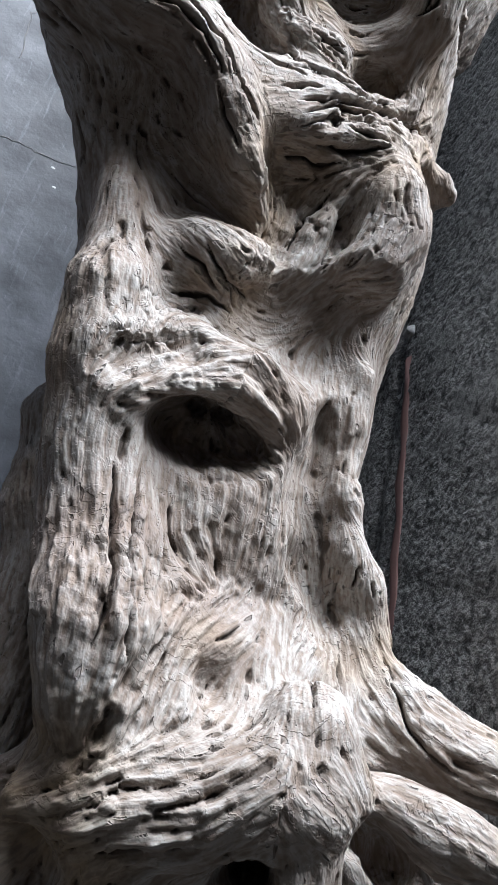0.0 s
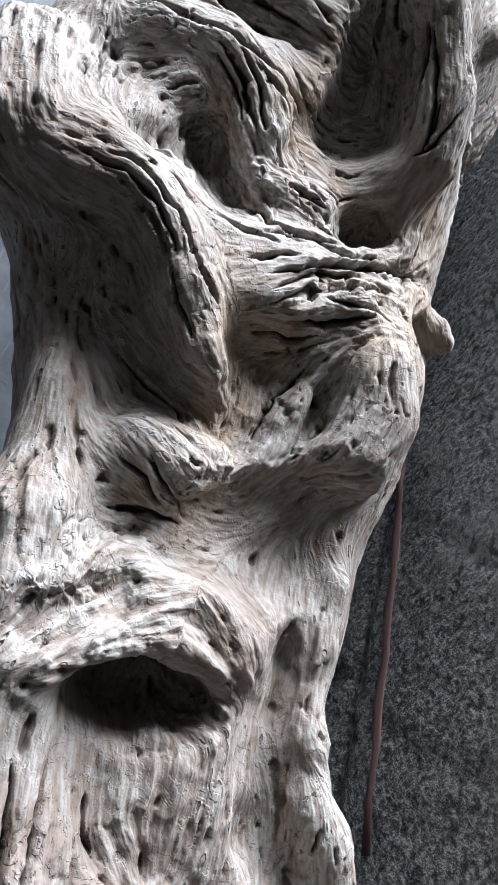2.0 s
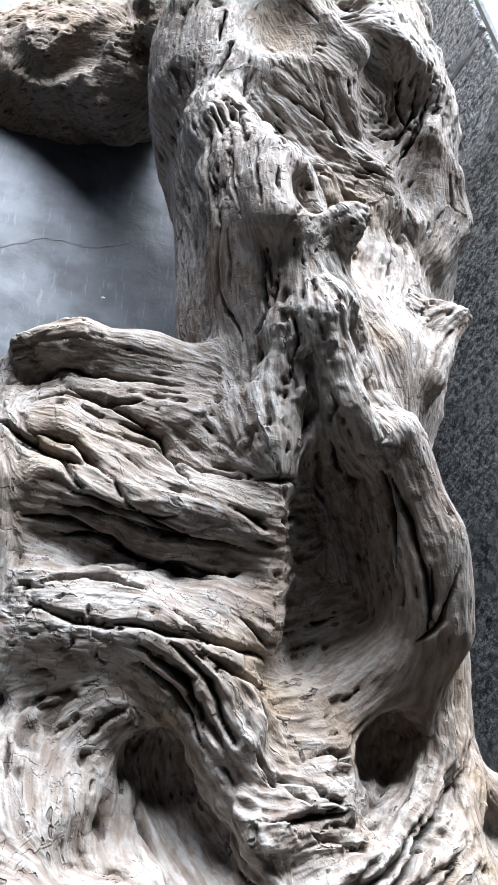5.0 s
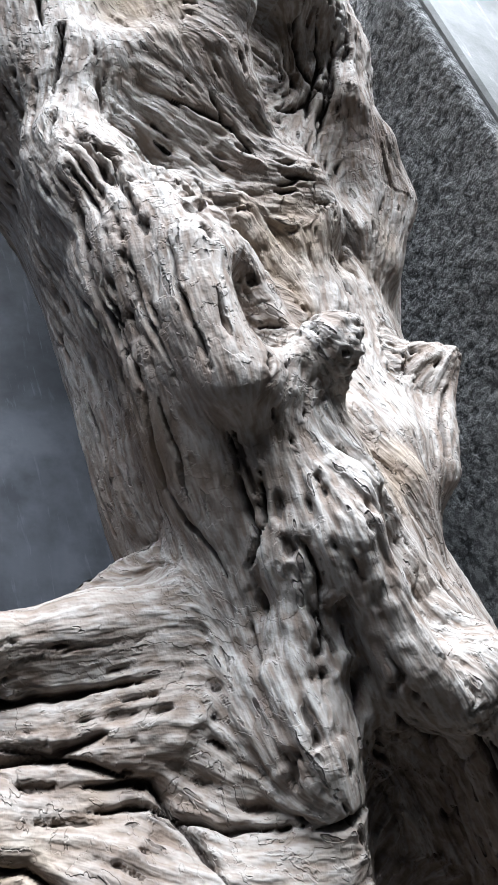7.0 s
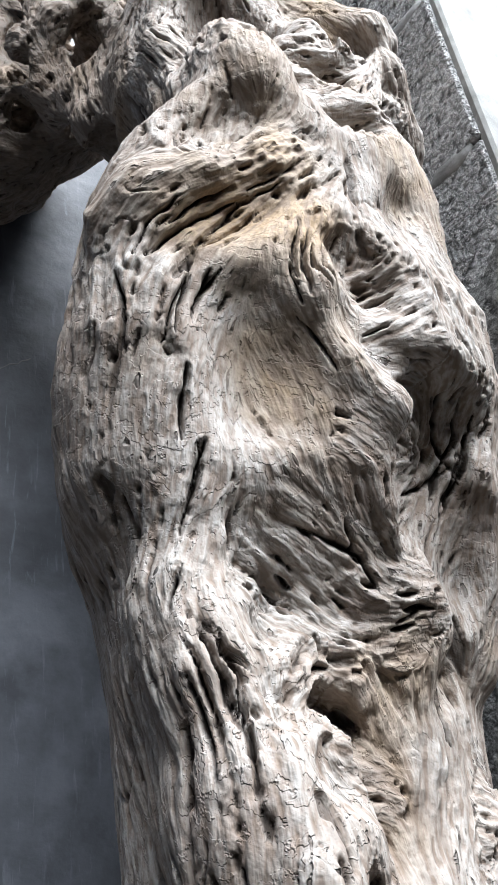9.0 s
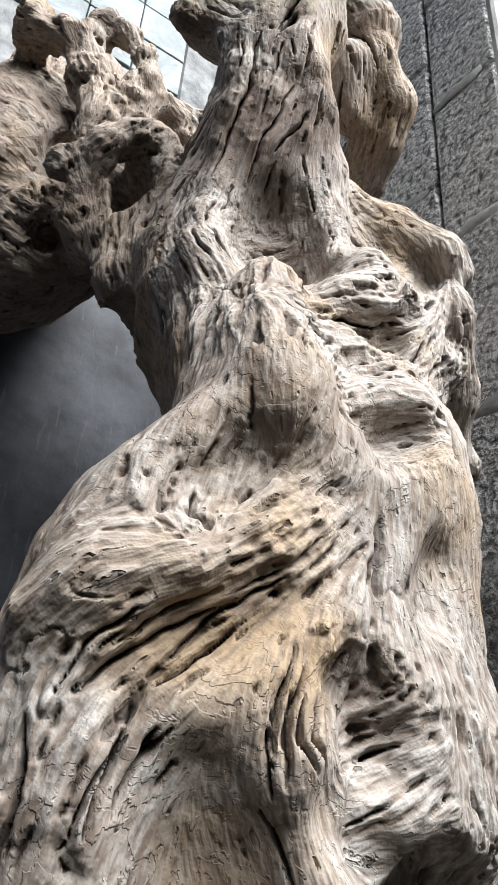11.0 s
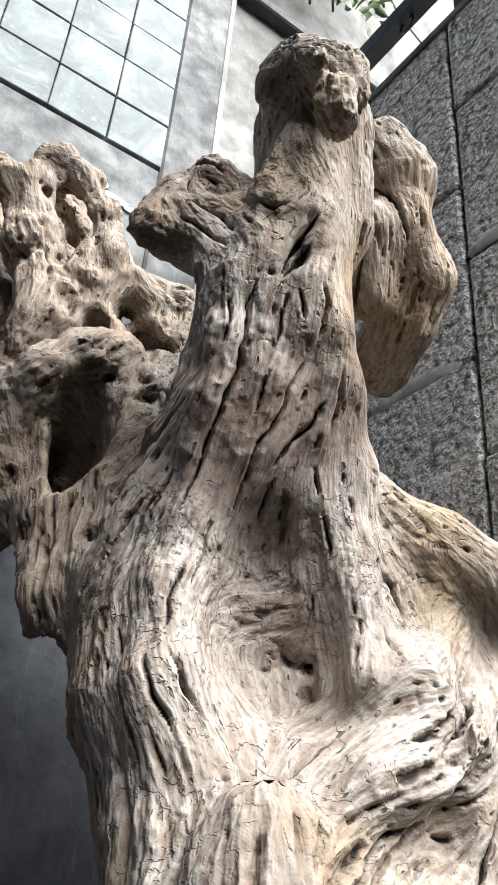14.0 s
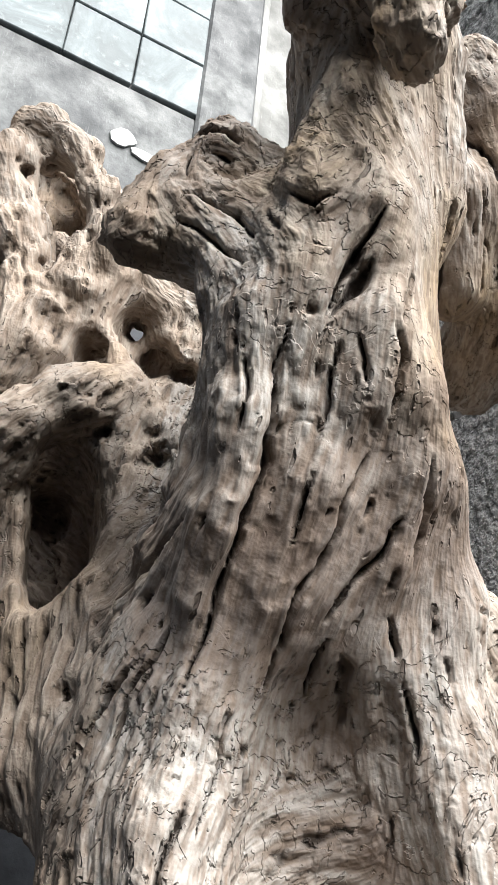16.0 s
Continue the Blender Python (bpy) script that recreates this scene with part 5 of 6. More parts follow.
groove(0.0008, 0.0080, (0.032, 0.307, 1.077), (0.028, 0.308, 1.064), (0.026, 0.310, 1.048))
groove(0.0008, 0.0080, (0.035, 0.312, 1.046), (0.031, 0.312, 1.034), (0.025, 0.313, 1.020))
groove(0.0007, 0.0070, (0.034, 0.302, 1.117), (0.029, 0.301, 1.102), (0.021, 0.304, 1.084))
groove(0.0007, 0.0070, (0.049, 0.305, 1.121), (0.039, 0.307, 1.106), (0.035, 0.305, 1.100))
groove(0.0008, 0.0060, (0.028, 0.300, 1.143), (0.041, 0.301, 1.154), (0.060, 0.304, 1.166))
groove(0.0007, 0.0060, (0.039, 0.304, 1.129), (0.051, 0.308, 1.140), (0.071, 0.314, 1.158))
groove(0.0008, 0.0060, (0.049, 0.310, 1.205), (0.048, 0.304, 1.193), (0.055, 0.299, 1.184))
groove(0.0008, 0.0050, (0.113, 0.338, 1.120), (0.125, 0.343, 1.124), (0.131, 0.342, 1.126))
groove(0.0006, 0.0040, (0.109, 0.333, 1.099), (0.122, 0.334, 1.104), (0.129, 0.336, 1.109))
groove(0.0007, 0.0040, (0.132, 0.344, 1.091), (0.150, 0.363, 1.096))
groove(0.0010, 0.0060, (0.171, 0.395, 1.076), (0.160, 0.397, 1.057), (0.144, 0.405, 1.030))
groove(0.0009, 0.0050, (0.125, 0.385, 1.041), (0.141, 0.398, 1.050), (0.160, 0.397, 1.059))
groove(0.0006, 0.0050, (0.087, 0.309, 1.138), (0.085, 0.308, 1.120), (0.087, 0.308, 1.107))
groove(0.0006, 0.0050, (0.091, 0.310, 1.138), (0.090, 0.308, 1.120), (0.097, 0.312, 1.110))
groove(0.0006, 0.0050, (0.081, 0.308, 1.133), (0.079, 0.309, 1.116), (0.082, 0.312, 1.102))
groove(0.0006, 0.0040, (0.090, 0.326, 1.060), (0.090, 0.327, 1.057), (0.096, 0.329, 1.055))
groove(0.0011, 0.0060, (0.081, 0.340, 1.326), (0.096, 0.353, 1.326), (0.106, 0.369, 1.338), (0.124, 0.388, 1.355), (0.144, 0.407, 1.365), (0.160, 0.410, 1.375))
groove(0.0008, 0.0050, (0.081, 0.323, 1.308), (0.088, 0.322, 1.300), (0.102, 0.347, 1.306), (0.109, 0.356, 1.313))
groove(0.0011, 0.0060, (0.180, 0.415, 1.370), (0.168, 0.408, 1.348), (0.146, 0.379, 1.326))
groove(0.0006, 0.0050, (0.089, 0.315, 1.287), (0.086, 0.304, 1.273), (0.087, 0.302, 1.265))
groove(0.0008, 0.0040, (0.110, 0.364, 1.329), (0.131, 0.391, 1.341))
groove(0.0009, 0.0040, (0.150, 0.417, 1.357), (0.160, 0.418, 1.357))
groove(0.0008, 0.0040, (0.134, 0.374, 1.310), (0.141, 0.372, 1.312))
groove(0.0008, 0.0040, (0.147, 0.381, 1.272), (0.157, 0.381, 1.276))
groove(0.0012, 0.0060, (0.200, 0.433, 1.393), (0.196, 0.431, 1.365), (0.176, 0.404, 1.329))
groove(0.0012, 0.0050, (0.180, 0.414, 1.393), (0.194, 0.431, 1.416))
groove(0.0009, 0.0040, (0.133, 0.386, 1.388), (0.148, 0.394, 1.392))
groove(0.0015, 0.0070, (0.085, 0.371, 1.611), (0.073, 0.375, 1.589))
groove(0.0018, 0.0050, (0.149, 0.523, 1.696), (0.145, 0.494, 1.721))
groove(0.0016, 0.0040, (0.152, 0.492, 1.794), (0.170, 0.481, 1.764), (0.180, 0.494, 1.738))
groove(0.0009, 0.0090, (0.088, 0.366, 1.627), (0.081, 0.371, 1.613), (0.075, 0.373, 1.599), (0.071, 0.375, 1.589))
groove(0.0008, 0.0080, (0.061, 0.372, 1.593), (0.059, 0.377, 1.574), (0.059, 0.380, 1.561), (0.057, 0.387, 1.543), (0.052, 0.390, 1.528), (0.048, 0.398, 1.514), (0.042, 0.409, 1.494), (0.037, 0.414, 1.478))
groove(0.0007, 0.0070, (0.076, 0.376, 1.585), (0.073, 0.380, 1.567), (0.072, 0.383, 1.556))
groove(0.0007, 0.0070, (0.089, 0.385, 1.554), (0.081, 0.387, 1.534), (0.077, 0.394, 1.522), (0.068, 0.398, 1.506), (0.062, 0.421, 1.480))
groove(0.0008, 0.0080, (0.100, 0.392, 1.534), (0.089, 0.398, 1.519), (0.080, 0.403, 1.507), (0.078, 0.405, 1.503))
groove(0.0007, 0.0060, (0.080, 0.408, 1.500), (0.078, 0.415, 1.493), (0.076, 0.427, 1.484))
groove(0.0007, 0.0060, (0.106, 0.419, 1.489), (0.110, 0.424, 1.469))
groove(0.0006, 0.0060, (0.106, 0.386, 1.553), (0.105, 0.397, 1.530), (0.102, 0.404, 1.515))
groove(0.0006, 0.0060, (0.082, 0.375, 1.585), (0.085, 0.377, 1.569))
groove(0.0006, 0.0060, (0.092, 0.371, 1.593), (0.095, 0.376, 1.577), (0.093, 0.384, 1.558))
groove(0.0006, 0.0060, (0.100, 0.375, 1.610), (0.095, 0.373, 1.591))
groove(0.0006, 0.0060, (0.071, 0.384, 1.545), (0.068, 0.387, 1.532), (0.066, 0.392, 1.522))
groove(0.0006, 0.0050, (0.047, 0.376, 1.580), (0.050, 0.378, 1.562), (0.048, 0.382, 1.549))
groove(0.0006, 0.0050, (0.098, 0.406, 1.509), (0.101, 0.415, 1.495))
groove(0.0008, 0.0060, (0.024, 0.421, 1.494), (0.016, 0.430, 1.481), (0.003, 0.443, 1.455))
groove(0.0007, 0.0050, (0.035, 0.395, 1.532), (0.023, 0.421, 1.520), (0.007, 0.457, 1.511))
groove(0.0007, 0.0050, (0.033, 0.411, 1.501), (0.022, 0.425, 1.482), (0.016, 0.428, 1.454))
groove(0.0006, 0.0050, (0.055, 0.416, 1.480), (0.050, 0.417, 1.460), (0.046, 0.407, 1.443))
groove(0.0006, 0.0050, (0.055, 0.373, 1.636), (0.066, 0.367, 1.625), (0.073, 0.366, 1.630))
groove(0.0008, 0.0060, (0.022, 0.393, 1.672), (0.021, 0.392, 1.655))
groove(0.0007, 0.0050, (0.025, 0.393, 1.676), (0.034, 0.391, 1.676), (0.040, 0.392, 1.671))
groove(0.0007, 0.0050, (0.030, 0.394, 1.668), (0.037, 0.397, 1.666))
groove(0.0007, 0.0050, (0.017, 0.393, 1.640), (0.034, 0.391, 1.626), (0.045, 0.384, 1.612))
groove(0.0007, 0.0050, (0.024, 0.392, 1.647), (0.041, 0.390, 1.637), (0.049, 0.381, 1.621))
groove(0.0010, 0.0050, (0.130, 0.423, 1.483), (0.145, 0.443, 1.465), (0.154, 0.440, 1.444))
groove(0.0010, 0.0060, (0.175, 0.433, 1.426), (0.170, 0.417, 1.406), (0.148, 0.397, 1.387))
groove(0.0008, 0.0050, (0.040, 0.390, 1.414), (0.048, 0.388, 1.399), (0.058, 0.392, 1.387))
groove(0.0008, 0.0050, (0.030, 0.394, 1.413), (0.036, 0.386, 1.396), (0.044, 0.384, 1.383))
groove(0.0008, 0.0050, (0.018, 0.419, 1.429), (0.026, 0.395, 1.392), (0.035, 0.392, 1.373))
groove(0.0007, 0.0050, (0.044, 0.409, 1.454), (0.038, 0.403, 1.437), (0.037, 0.396, 1.421))
groove(0.0007, 0.0040, (0.088, 0.389, 1.372), (0.100, 0.397, 1.383), (0.109, 0.399, 1.388))
groove(0.0016, 0.0080, (0.040, 0.358, 0.539), (0.058, 0.368, 0.557), (0.086, 0.405, 0.595), (0.115, 0.445, 0.628))
groove(0.0016, 0.0090, (0.060, 0.370, 0.549), (0.076, 0.383, 0.562), (0.100, 0.410, 0.585))
groove(0.0013, 0.0080, (0.053, 0.378, 0.528), (0.074, 0.394, 0.544), (0.095, 0.397, 0.556))
groove(0.0011, 0.0060, (0.038, 0.381, 0.521), (0.054, 0.393, 0.528), (0.069, 0.395, 0.537))
groove(0.0013, 0.0060, (0.031, 0.353, 0.558), (0.050, 0.366, 0.573), (0.070, 0.382, 0.580), (0.091, 0.407, 0.605))
groove(0.0009, 0.0050, (0.010, 0.344, 0.555), (0.026, 0.351, 0.556), (0.042, 0.358, 0.558))
groove(0.0015, 0.0060, (-0.084, 0.316, 0.704), (-0.078, 0.309, 0.729), (-0.082, 0.316, 0.777))
groove(0.0013, 0.0060, (-0.026, 0.325, 0.751), (-0.009, 0.332, 0.748), (0.006, 0.326, 0.718))
groove(0.0013, 0.0050, (-0.050, 0.320, 0.772), (-0.032, 0.322, 0.762), (-0.015, 0.325, 0.764))
groove(0.0011, 0.0050, (-0.063, 0.319, 0.707), (-0.044, 0.323, 0.705), (-0.027, 0.333, 0.698))
groove(0.0013, 0.0070, (0.043, 0.371, 0.619), (0.062, 0.386, 0.623), (0.080, 0.401, 0.643))
groove(0.0011, 0.0060, (0.046, 0.395, 0.678), (0.030, 0.356, 0.659), (0.022, 0.344, 0.667))
groove(0.0013, 0.0070, (0.091, 0.350, 0.730), (0.100, 0.366, 0.695), (0.103, 0.384, 0.670))
groove(0.0011, 0.0050, (0.031, 0.364, 0.655), (0.018, 0.340, 0.653), (-0.000, 0.329, 0.658))
groove(0.0010, 0.0060, (-0.044, 0.314, 0.547), (-0.026, 0.319, 0.545), (-0.010, 0.326, 0.538), (0.003, 0.335, 0.521))
groove(0.0008, 0.0050, (-0.038, 0.315, 0.552), (-0.020, 0.319, 0.550), (-0.001, 0.329, 0.539), (0.011, 0.338, 0.521))
groove(0.0011, 0.0070, (-0.066, 0.315, 0.759), (-0.050, 0.318, 0.767), (-0.028, 0.323, 0.760), (-0.012, 0.330, 0.749))
groove(0.0011, 0.0060, (-0.058, 0.313, 0.741), (-0.042, 0.316, 0.737), (-0.024, 0.316, 0.717))
groove(0.0010, 0.0070, (-0.050, 0.326, 0.702), (-0.033, 0.331, 0.700), (-0.013, 0.339, 0.690), (0.013, 0.343, 0.686))
groove(0.0009, 0.0060, (-0.054, 0.320, 0.677), (-0.035, 0.325, 0.680), (-0.010, 0.327, 0.673))
groove(0.0009, 0.0060, (-0.028, 0.324, 0.746), (-0.012, 0.331, 0.742), (0.010, 0.333, 0.730), (0.029, 0.334, 0.724))
groove(0.0010, 0.0050, (0.021, 0.330, 0.708), (0.035, 0.338, 0.702), (0.051, 0.369, 0.722))
groove(0.0010, 0.0060, (-0.010, 0.327, 0.650), (0.003, 0.338, 0.639), (0.008, 0.344, 0.626))
groove(0.0010, 0.0060, (-0.003, 0.328, 0.653), (0.012, 0.338, 0.640), (0.016, 0.343, 0.624))
groove(0.0010, 0.0050, (0.036, 0.356, 0.664), (0.051, 0.397, 0.682), (0.063, 0.399, 0.685))
groove(0.0011, 0.0070, (0.087, 0.346, 0.732), (0.090, 0.361, 0.715), (0.090, 0.373, 0.696))
groove(0.0011, 0.0070, (0.103, 0.367, 0.693), (0.104, 0.376, 0.680), (0.099, 0.385, 0.670))
groove(0.0010, 0.0060, (0.111, 0.422, 0.653), (0.110, 0.428, 0.634), (0.109, 0.431, 0.612))
groove(0.0009, 0.0060, (0.036, 0.352, 0.593), (0.054, 0.369, 0.601))
groove(0.0009, 0.0050, (0.030, 0.358, 0.614), (0.046, 0.366, 0.608), (0.058, 0.376, 0.598))
groove(0.0011, 0.0070, (0.069, 0.378, 0.546), (0.084, 0.389, 0.555), (0.105, 0.410, 0.567))


def noise3(p, seed=0):
    """Smooth gradient noise, about -1 to 1, at rows of places."""
    table = np.random.RandomState(seed).permutation(256)
    table = np.concatenate([table, table]).astype(np.int32)
    ways = np.random.RandomState(seed + 1).normal(size=(256, 3))
    ways = (1.5 * ways / np.linalg.norm(ways, axis=1)[:, None]).astype(np.float32).T.copy()
    out = np.empty(len(p), np.float32)
    for start in range(0, len(p), 32768):
        some = np.ascontiguousarray(p[start : start + 32768].T)
        cell = np.floor(some)
        f = (some - cell).astype(np.float32)
        cell = cell.astype(np.int32) & 255
        s = f * f * f * (f * (f * 6 - 15) + 10)
        total = np.zeros(len(cell[0]), np.float32)
        for i in (0, 1):
            row = table[cell[0] + i]
            for j in (0, 1):
                column = table[row + ((cell[1] + j) & 255)]
                edge = (s[0] if i else 1 - s[0]) * (s[1] if j else 1 - s[1])
                for k in (0, 1):
                    h = table[column + ((cell[2] + k) & 255)]
                    dot = (f[0] - i) * ways[0][h] + (f[1] - j) * ways[1][h] + (f[2] - k) * ways[2][h]
                    total += edge * (s[2] if k else 1 - s[2]) * dot
        out[start : start + 32768] = total
    return out


def surface():
    """The skin of the field, as points and four-sided faces."""
    inside = FIELD < 0
    total = np.zeros(COUNT - 1, np.uint8)
    corners = [(i, j, k) for i in (0, 1) for j in (0, 1) for k in (0, 1)]
    for i, j, k in corners:
        total += inside[i : COUNT[0] - 1 + i, j : COUNT[1] - 1 + j, k : COUNT[2] - 1 + k]
    cells = np.argwhere((total > 0) & (total < 8))
    number = np.full(COUNT - 1, -1, np.int32)
    number[tuple(cells.T)] = np.arange(len(cells))
    value = {c: FIELD[tuple((cells + c).T)] for c in corners}
    place, hits = np.zeros((len(cells), 3)), np.zeros(len(cells))
    for a in corners:
        for axis in range(3):
            if a[axis] == 0:
                b = tuple(1 if n == axis else a[n] for n in range(3))
                cross = (value[a] < 0) != (value[b] < 0)
                t = value[a] / np.where(value[a] == value[b], 1, value[a] - value[b])
                spot = np.array(a, float) + t[:, None] * (np.array(b) - a)
                place[cross] += spot[cross]
                hits[cross] += 1
    points = LOW + H * (cells + place / hits[:, None])
    faces = []
    for axis in range(3):
        m, n = [k for k in range(3) if k != axis]
        span = [slice(1, COUNT[k] - 1) for k in range(3)]
        span[axis] = slice(0, COUNT[axis] - 1)
        nxt = list(span)
        nxt[axis] = slice(1, COUNT[axis])
        one, two = inside[tuple(span)], inside[tuple(nxt)]
        edge = np.argwhere(one != two) + [s.start for s in span]
        flip = inside[tuple(edge.T)]
        ring = []
        for dm, dn in ((0, 0), (-1, 0), (-1, -1), (0, -1)):
            c = edge.copy()
            c[:, m] += dm
            c[:, n] += dn
            ring.append(number[tuple(c.T)])
        quad = np.stack(ring, 1)
        turn = flip if axis != 1 else ~flip
        quad[~turn] = quad[~turn][:, ::-1]
        faces.append(quad)
    return points, np.concatenate(faces)


def split(points, quads, mine):
    """Each of the chosen four-sided faces into four."""
    rest, quads = quads[~mine], quads[mine]
    edges = np.sort(np.stack([quads, np.roll(quads, -1, 1)], 2).reshape(-1, 2), 1)
    keys, back = np.unique(edges[:, 0].astype(np.int64) * len(points) + edges[:, 1], return_inverse=True)
    pairs = np.stack([keys // len(points), keys % len(points)], 1)
    n = len(points)
    mids, centres = points[pairs].mean(1), points[quads].mean(1)
    e = back.reshape(-1, 4) + n
    c = np.arange(len(quads)) + n + len(pairs)
    out = [np.stack([quads[:, i], e[:, i], c, e[:, i - 1]], 1) for i in range(4)]
    return np.concatenate([points, mids, centres]), np.concatenate(out + [rest])


def relax(points, quads, rounds):
    """Smooths the skin and keeps its bulk."""
    a = np.concatenate([quads.ravel(), np.roll(quads, -1, 1).ravel()])
    b = np.concatenate([np.roll(quads, -1, 1).ravel(), quads.ravel()])
    count = np.maximum(np.bincount(a, minlength=len(points)), 1)[:, None]
    for amount in (0.5, -0.47) * rounds:
        mean = np.stack([np.bincount(a, points[b, k], len(points)) for k in range(3)], 1) / count
        points = np.where(count > 1, points + amount * (mean - points), points)
    return points


def normals(points, quads):
    d1, d2 = points[quads[:, 2]] - points[quads[:, 0]], points[quads[:, 3]] - points[quads[:, 1]]
    face = np.cross(d1, d2)
    out = np.stack([np.bincount(quads.ravel(), np.repeat(face[:, k], 4), len(points)) for k in range(3)], 1)
    return out / np.maximum(np.linalg.norm(out, axis=1), 1e-12)[:, None]


def near_line(p, a, b):
    """How far places lie from a straight piece, and how far along it."""
    way = b - a
    f = np.clip(((p - a) @ way) / max(float(way @ way), 1e-12), 0, 1)
    return np.linalg.norm(p - a - f[:, None] * way, axis=1), f


def fibres(p, n):
    """The way of the fibres at places of the skin: they follow the folds, and elsewhere climb the trunk."""
    base = np.stack([-0.14 + 0.45 * noise3(p * 7, 31), 0 * p[:, 0], 1 + 0 * p[:, 0]], 1)
    base /= np.linalg.norm(base, axis=1)[:, None]
    tensor = 0.10 * base[:, :, None] * base[:, None, :]
    for points, reach in GUIDES:
        line = [np.array(q, float) for q in points]
        low, high = np.min(line, 0) - 2.2 * reach, np.max(line, 0) + 2.2 * reach
        mine = np.flatnonzero(((p > low) & (p < high)).all(1))
        if not len(mine):
            continue
        q, best, way = p[mine], np.full(len(mine), 9.0), np.zeros((len(mine), 3))
        for a, b in zip(line, line[1:]):
            if np.linalg.norm(b - a) < 1e-4:
                continue
            d, _ = near_line(q, a, b)
            less = d < best
            best[less] = d[less]
            way[less] = (b - a) / np.linalg.norm(b - a)
        tensor[mine] += np.exp(-((best / reach) ** 2))[:, None, None] * way[:, :, None] * way[:, None, :]
    for _ in range(6):
        base = np.einsum("nij,nj->ni", tensor, base) + 1e-4 * base
        base /= np.linalg.norm(base, axis=1)[:, None]
    base -= n * (base * n).sum(1)[:, None]
    return base / np.maximum(np.linalg.norm(base, axis=1), 1e-6)[:, None]


def streaks(p, way, scale, length, seed, taps=7):
    """Noise drawn out along the fibres, as a share of its usual swing."""
    turn = np.array(Euler((0.6, 0.9, 0.4)).to_matrix())
    out = sum(noise3((p + s * way) @ turn * scale, seed) for s in np.linspace(-length / 2, length / 2, taps))
    return out / out.std()


def gnarl(low, high, seed):
    """Knotty relief and worn holes in one stretch of the field."""
    cut, (x, y, z) = stretch(low, high)
    p = np.stack(np.meshgrid(x, y, z, indexing="ij"), -1).reshape(-1, 3).astype(float)
    near = np.abs(FIELD[cut].ravel()) < 0.035
    p = p[near]
    edge = np.clip(np.minimum((p - low).min(1), (np.array(high) - p).min(1)) / 0.04, 0, 1)
    rough = 0.009 * (0.5 - np.abs(noise3(p * (12, 12, 8), seed)) * 2) + 0.0045 * (0.4 - np.abs(noise3(p * 45, seed + 2)) * 2)
    holes = np.clip(noise3(p * (15, 15, 9), seed + 4) - 0.22, 0, 1) * 0.13
    flat = FIELD[cut].ravel()
    flat[near] += edge * (holes - rough)
    FIELD[cut] = flat.reshape(FIELD[cut].shape)


gnarl((-0.36, 0.44, 1.34), (0.03, 0.80, 1.95), 51)


def outer(points, quads, least):
    """The faces turned to the open yard; the finest ones leave out the far burl."""
    n = normals(points, quads)
    centre = points[quads].mean(1)
    yard = np.stack([0.05 + 0 * centre[:, 0], 0.08 + 0 * centre[:, 0], np.clip(centre[:, 2] - 0.22, 0.2, 1.46)], 1) - centre
    near = (centre[:, 2] < 1.40) | (centre[:, 0] > 0.01) | (least < -0.2)
    return ((n[quads].mean(1) * yard).sum(1) > least * np.linalg.norm(yard, axis=1)) & (centre[:, 2] > 0.14) & near


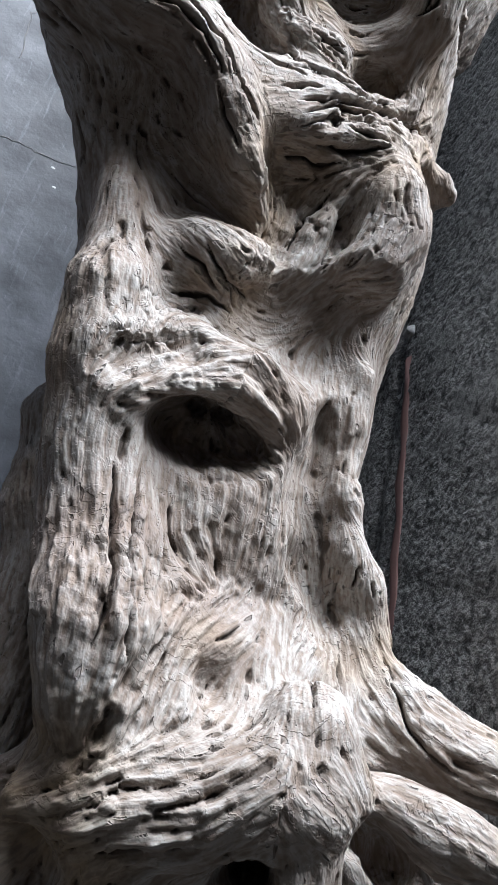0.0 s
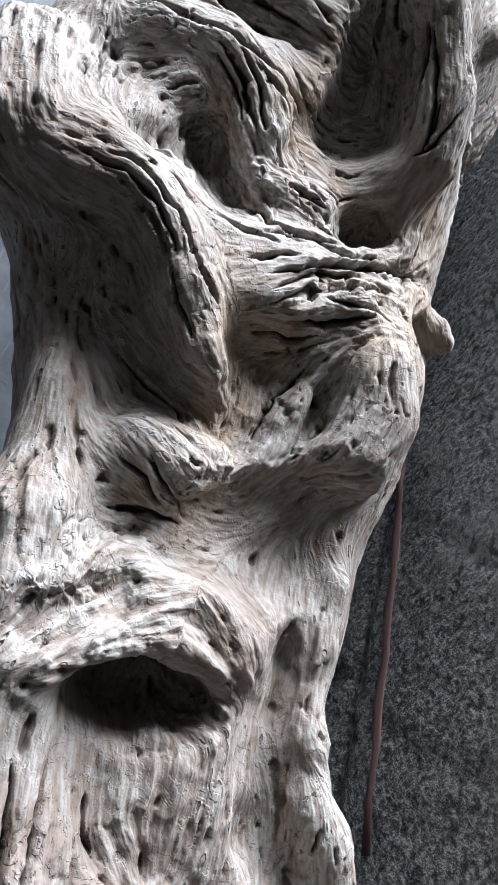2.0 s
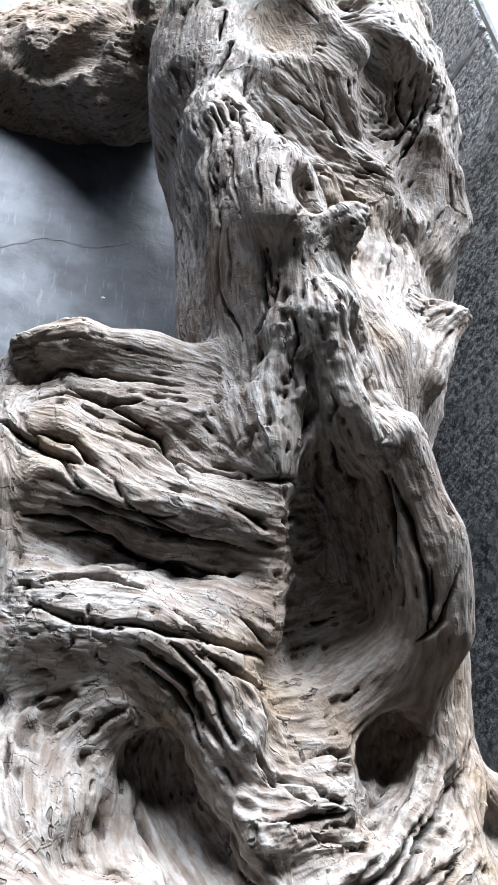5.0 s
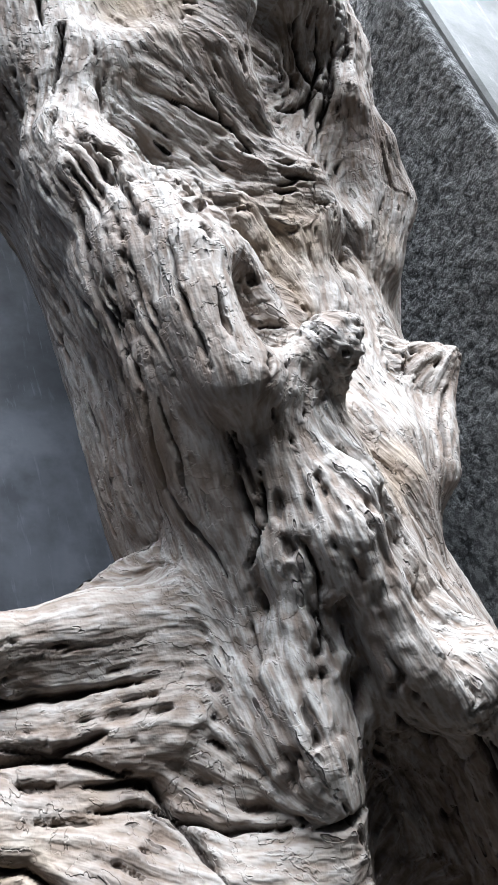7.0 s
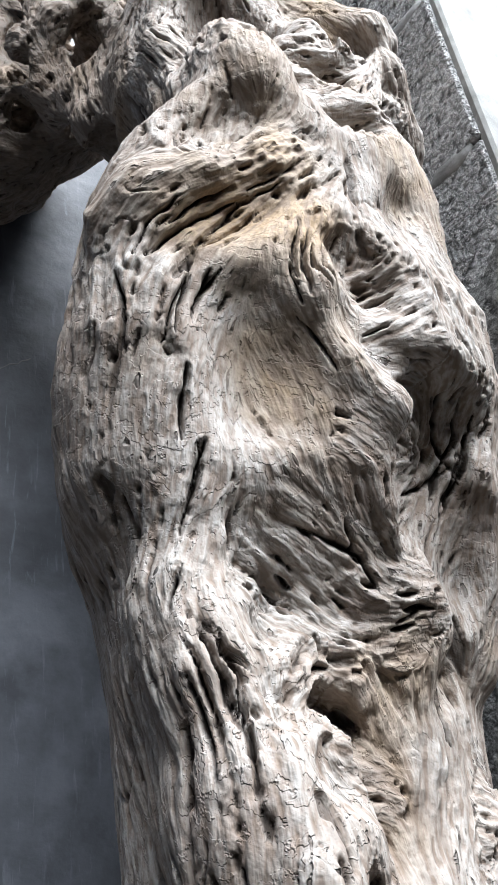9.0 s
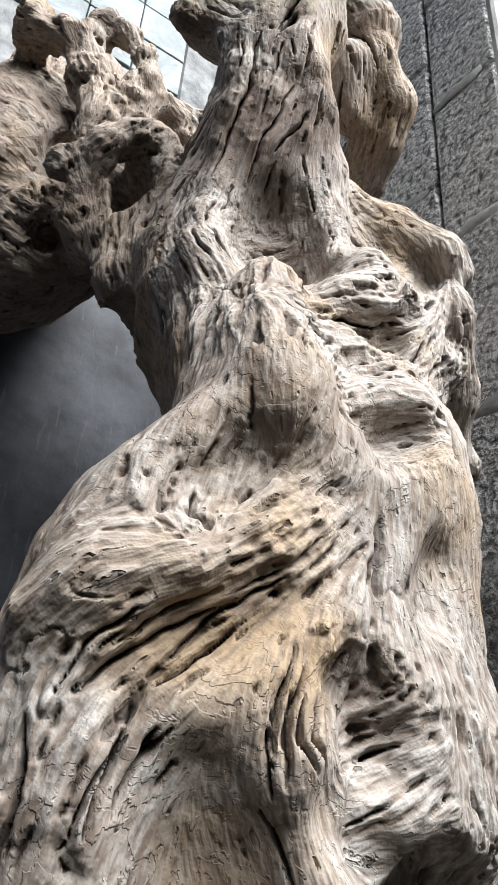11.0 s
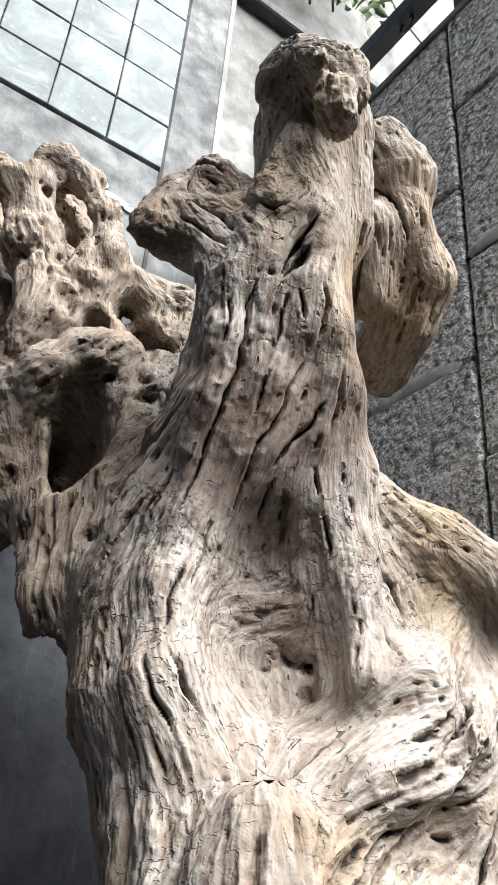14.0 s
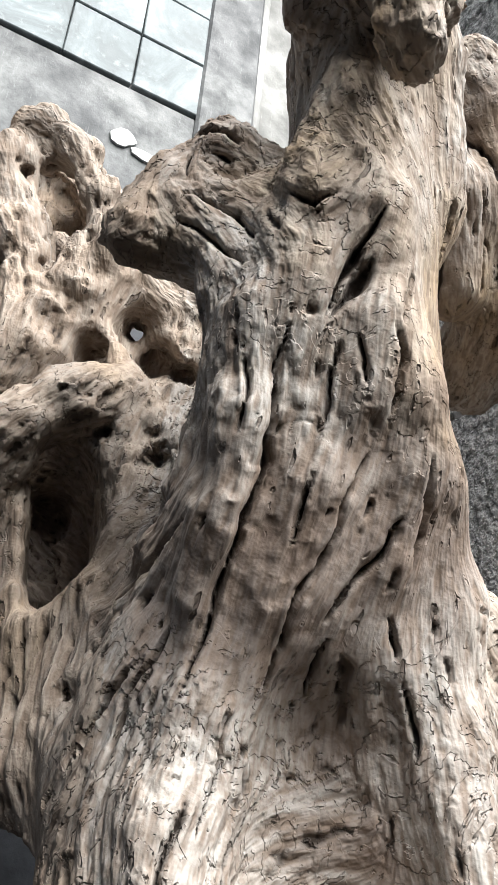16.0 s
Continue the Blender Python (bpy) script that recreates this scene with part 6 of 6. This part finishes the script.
def build_driftwood():
    points, quads = surface()
    points = relax(points, quads, 5)
    n = normals(points, quads)
    lumps = 0.0011 * noise3(points * 30, 11) + 0.0006 * noise3(points * 70, 13)
    points = points + n * lumps[:, None]
    points, quads = split(points, quads, outer(points, quads, -0.45))
    points = relax(points, quads, 4)
    n = normals(points, quads)
    way = fibres(points, n)
    broad = streaks(points, way, 140, 0.038, 21, 14)
    fold = streaks(points, way, 62, 0.075, 20, 12)
    area = np.clip(0.6 + 1.1 * noise3(points * 13, 24), 0.1, 1.3)
    lively = np.clip(0.35 + 1.6 * noise3(points * 17, 25), 0.0, 1.0)
    bend = 0.0016 * np.stack([noise3(points * 95, 42), noise3(points * 95 + 7, 43), noise3(points * 95 + 13, 44)], 1)
    lively = np.clip(lively + 0.5 * ((points[:, 2] > 1.38) & (points[:, 0] < 0.01)), 0, 1)
    told = np.column_stack([points, way, broad, area, lively, bend, fold])
    told, quads = split(told, quads, outer(points, quads, -0.05))
    points, way, broad, area, lively, bend = told[:, :3], told[:, 3:6], told[:, 6], told[:, 7], told[:, 8], told[:, 9:12]
    fold = told[:, 12]
    points = relax(points, quads, 2)
    n = normals(points, quads)
    middle = streaks(points, way, 300, 0.014, 22, 11)
    ragged = 1 + 0.7 * noise3(points * 160, 41)
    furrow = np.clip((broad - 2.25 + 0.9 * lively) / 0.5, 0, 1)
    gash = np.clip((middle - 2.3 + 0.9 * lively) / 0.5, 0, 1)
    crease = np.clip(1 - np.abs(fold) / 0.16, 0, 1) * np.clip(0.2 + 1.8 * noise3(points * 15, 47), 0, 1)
    plate = 1.1 * broad + 0.5 * middle + 0.6 * ragged
    flake = np.floor(plate) + np.clip((plate - np.floor(plate)) * 5, 0, 1)
    flaky = np.clip((points[:, 2] - 1.36) / 0.1, 0.35, 1) * np.clip(0.5 + 1.5 * noise3(points * 11, 46), 0, 1)
    cut = np.zeros(len(points))
    deep = np.zeros(len(points))
    for width, depth, line in SPLITS:
        line = [np.array(q, float) for q in line]
        low, high = np.min(line, 0) - 0.016, np.max(line, 0) + 0.016
        mine = np.flatnonzero(((points > low) & (points < high)).all(1))
        whole = sum(np.linalg.norm(b - a) for a, b in zip(line, line[1:]))
        gone = 0.0
        for a, b in zip(line, line[1:]):
            d, f = near_line(points[mine] + bend[mine], a, b)
            off = points[mine] + bend[mine] - a - f[:, None] * (b - a)
            lift = (off * n[mine]).sum(1)
            flat = np.linalg.norm(off - lift[:, None] * n[mine], axis=1)
            d = np.where(np.abs(lift) < 0.014, flat, d)
            along = (gone + f * np.linalg.norm(b - a)) / whole
            taper = np.clip(4 * along * (1 - along), 0.05, 1) ** 0.6
            press = np.exp(-((d / (width * 1.1 * taper * 1.05 * np.clip(ragged[mine], 0.3, 2))) ** 2))
            cut[mine] = np.maximum(cut[mine], press)
            deep[mine] = np.maximum(deep[mine], press * depth * taper)
            gone += np.linalg.norm(b - a)
    height = -0.0008 * fold * area - 0.0014 * crease - 0.0007 * broad * area - 0.0005 * middle * area - 0.0022 * furrow - 0.0018 * gash + 0.0009 * flake * flaky - deep
    points = points + n * height[:, None]
    n = normals(points, quads)
    # mask for the painted shade: furrows, gashes, creases and splits
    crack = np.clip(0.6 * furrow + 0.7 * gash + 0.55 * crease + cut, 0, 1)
    thing = tagged(new("driftwood"), "tall upright weathered driftwood root with hollows, burls and deep grain", "driftwood")
    thing.matrix_world = pose(0, 0, 0.0, 0, 0, math.degrees(TURN))
    u, v, w = points[quads].mean(1).T
    region = np.select(
        [w < 0.15, (w > 1.37) & (u < 0.012), (w > 1.55) & (u < 0.035), (w > 1.60) & (u < 0.13), (w > 1.58) & (u > 0.138), (w > 0.60) & (w < 0.90) & (u < -0.055 - 0.25 * (w - 0.75)), w < 0.88],
        [0, 1, 2, 3, 4, 5, 6], 7)
    names = (("root_flare", "spreading root foot with dark voids"), ("burl", "gnarled burl with black worn holes"), ("side_branch", "short curled branch stub"), ("head_knot", "knobbly top knot with dents"),
             ("side_lobe", "smooth rounded lobe"), ("shoulder", "rounded lumpy shoulder"), ("lower_trunk", "folded lower trunk with deep hollows"), ("upper_trunk", "upper trunk with long wavy cracks"))
    for k, (name, label) in enumerate(names):
        mine = quads[region == k]
        used, back = np.unique(mine, return_inverse=True)
        data = bpy.data.meshes.new(name)
        data.vertices.add(len(used))
        data.vertices.foreach_set("co", points[used].astype(np.float32).ravel())
        data.loops.add(mine.size)
        data.loops.foreach_set("vertex_index", back.ravel().astype(np.int32))
        data.polygons.add(len(mine))
        data.polygons.foreach_set("loop_start", np.arange(0, mine.size, 4, dtype=np.int32))
        data.update(calc_edges=True)
        data.attributes.new("fibre", "FLOAT_VECTOR", "POINT").data.foreach_set("vector", way[used].astype(np.float32).ravel())
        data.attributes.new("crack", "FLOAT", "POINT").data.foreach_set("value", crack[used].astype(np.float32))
        data.attributes.new("flaky", "FLOAT", "POINT").data.foreach_set("value", flaky[used].astype(np.float32))
        data.attributes.new("streak", "FLOAT", "POINT").data.foreach_set("value", (0.5 - 0.12 * broad - 0.10 * middle)[used].astype(np.float32))
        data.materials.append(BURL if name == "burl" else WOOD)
        data.shade_smooth()
        data.normals_split_custom_set_from_vertices(n[used].astype(np.float32))
        ob = new(name, data)
        ob.parent = thing
        tagged(ob, label)


build_driftwood()
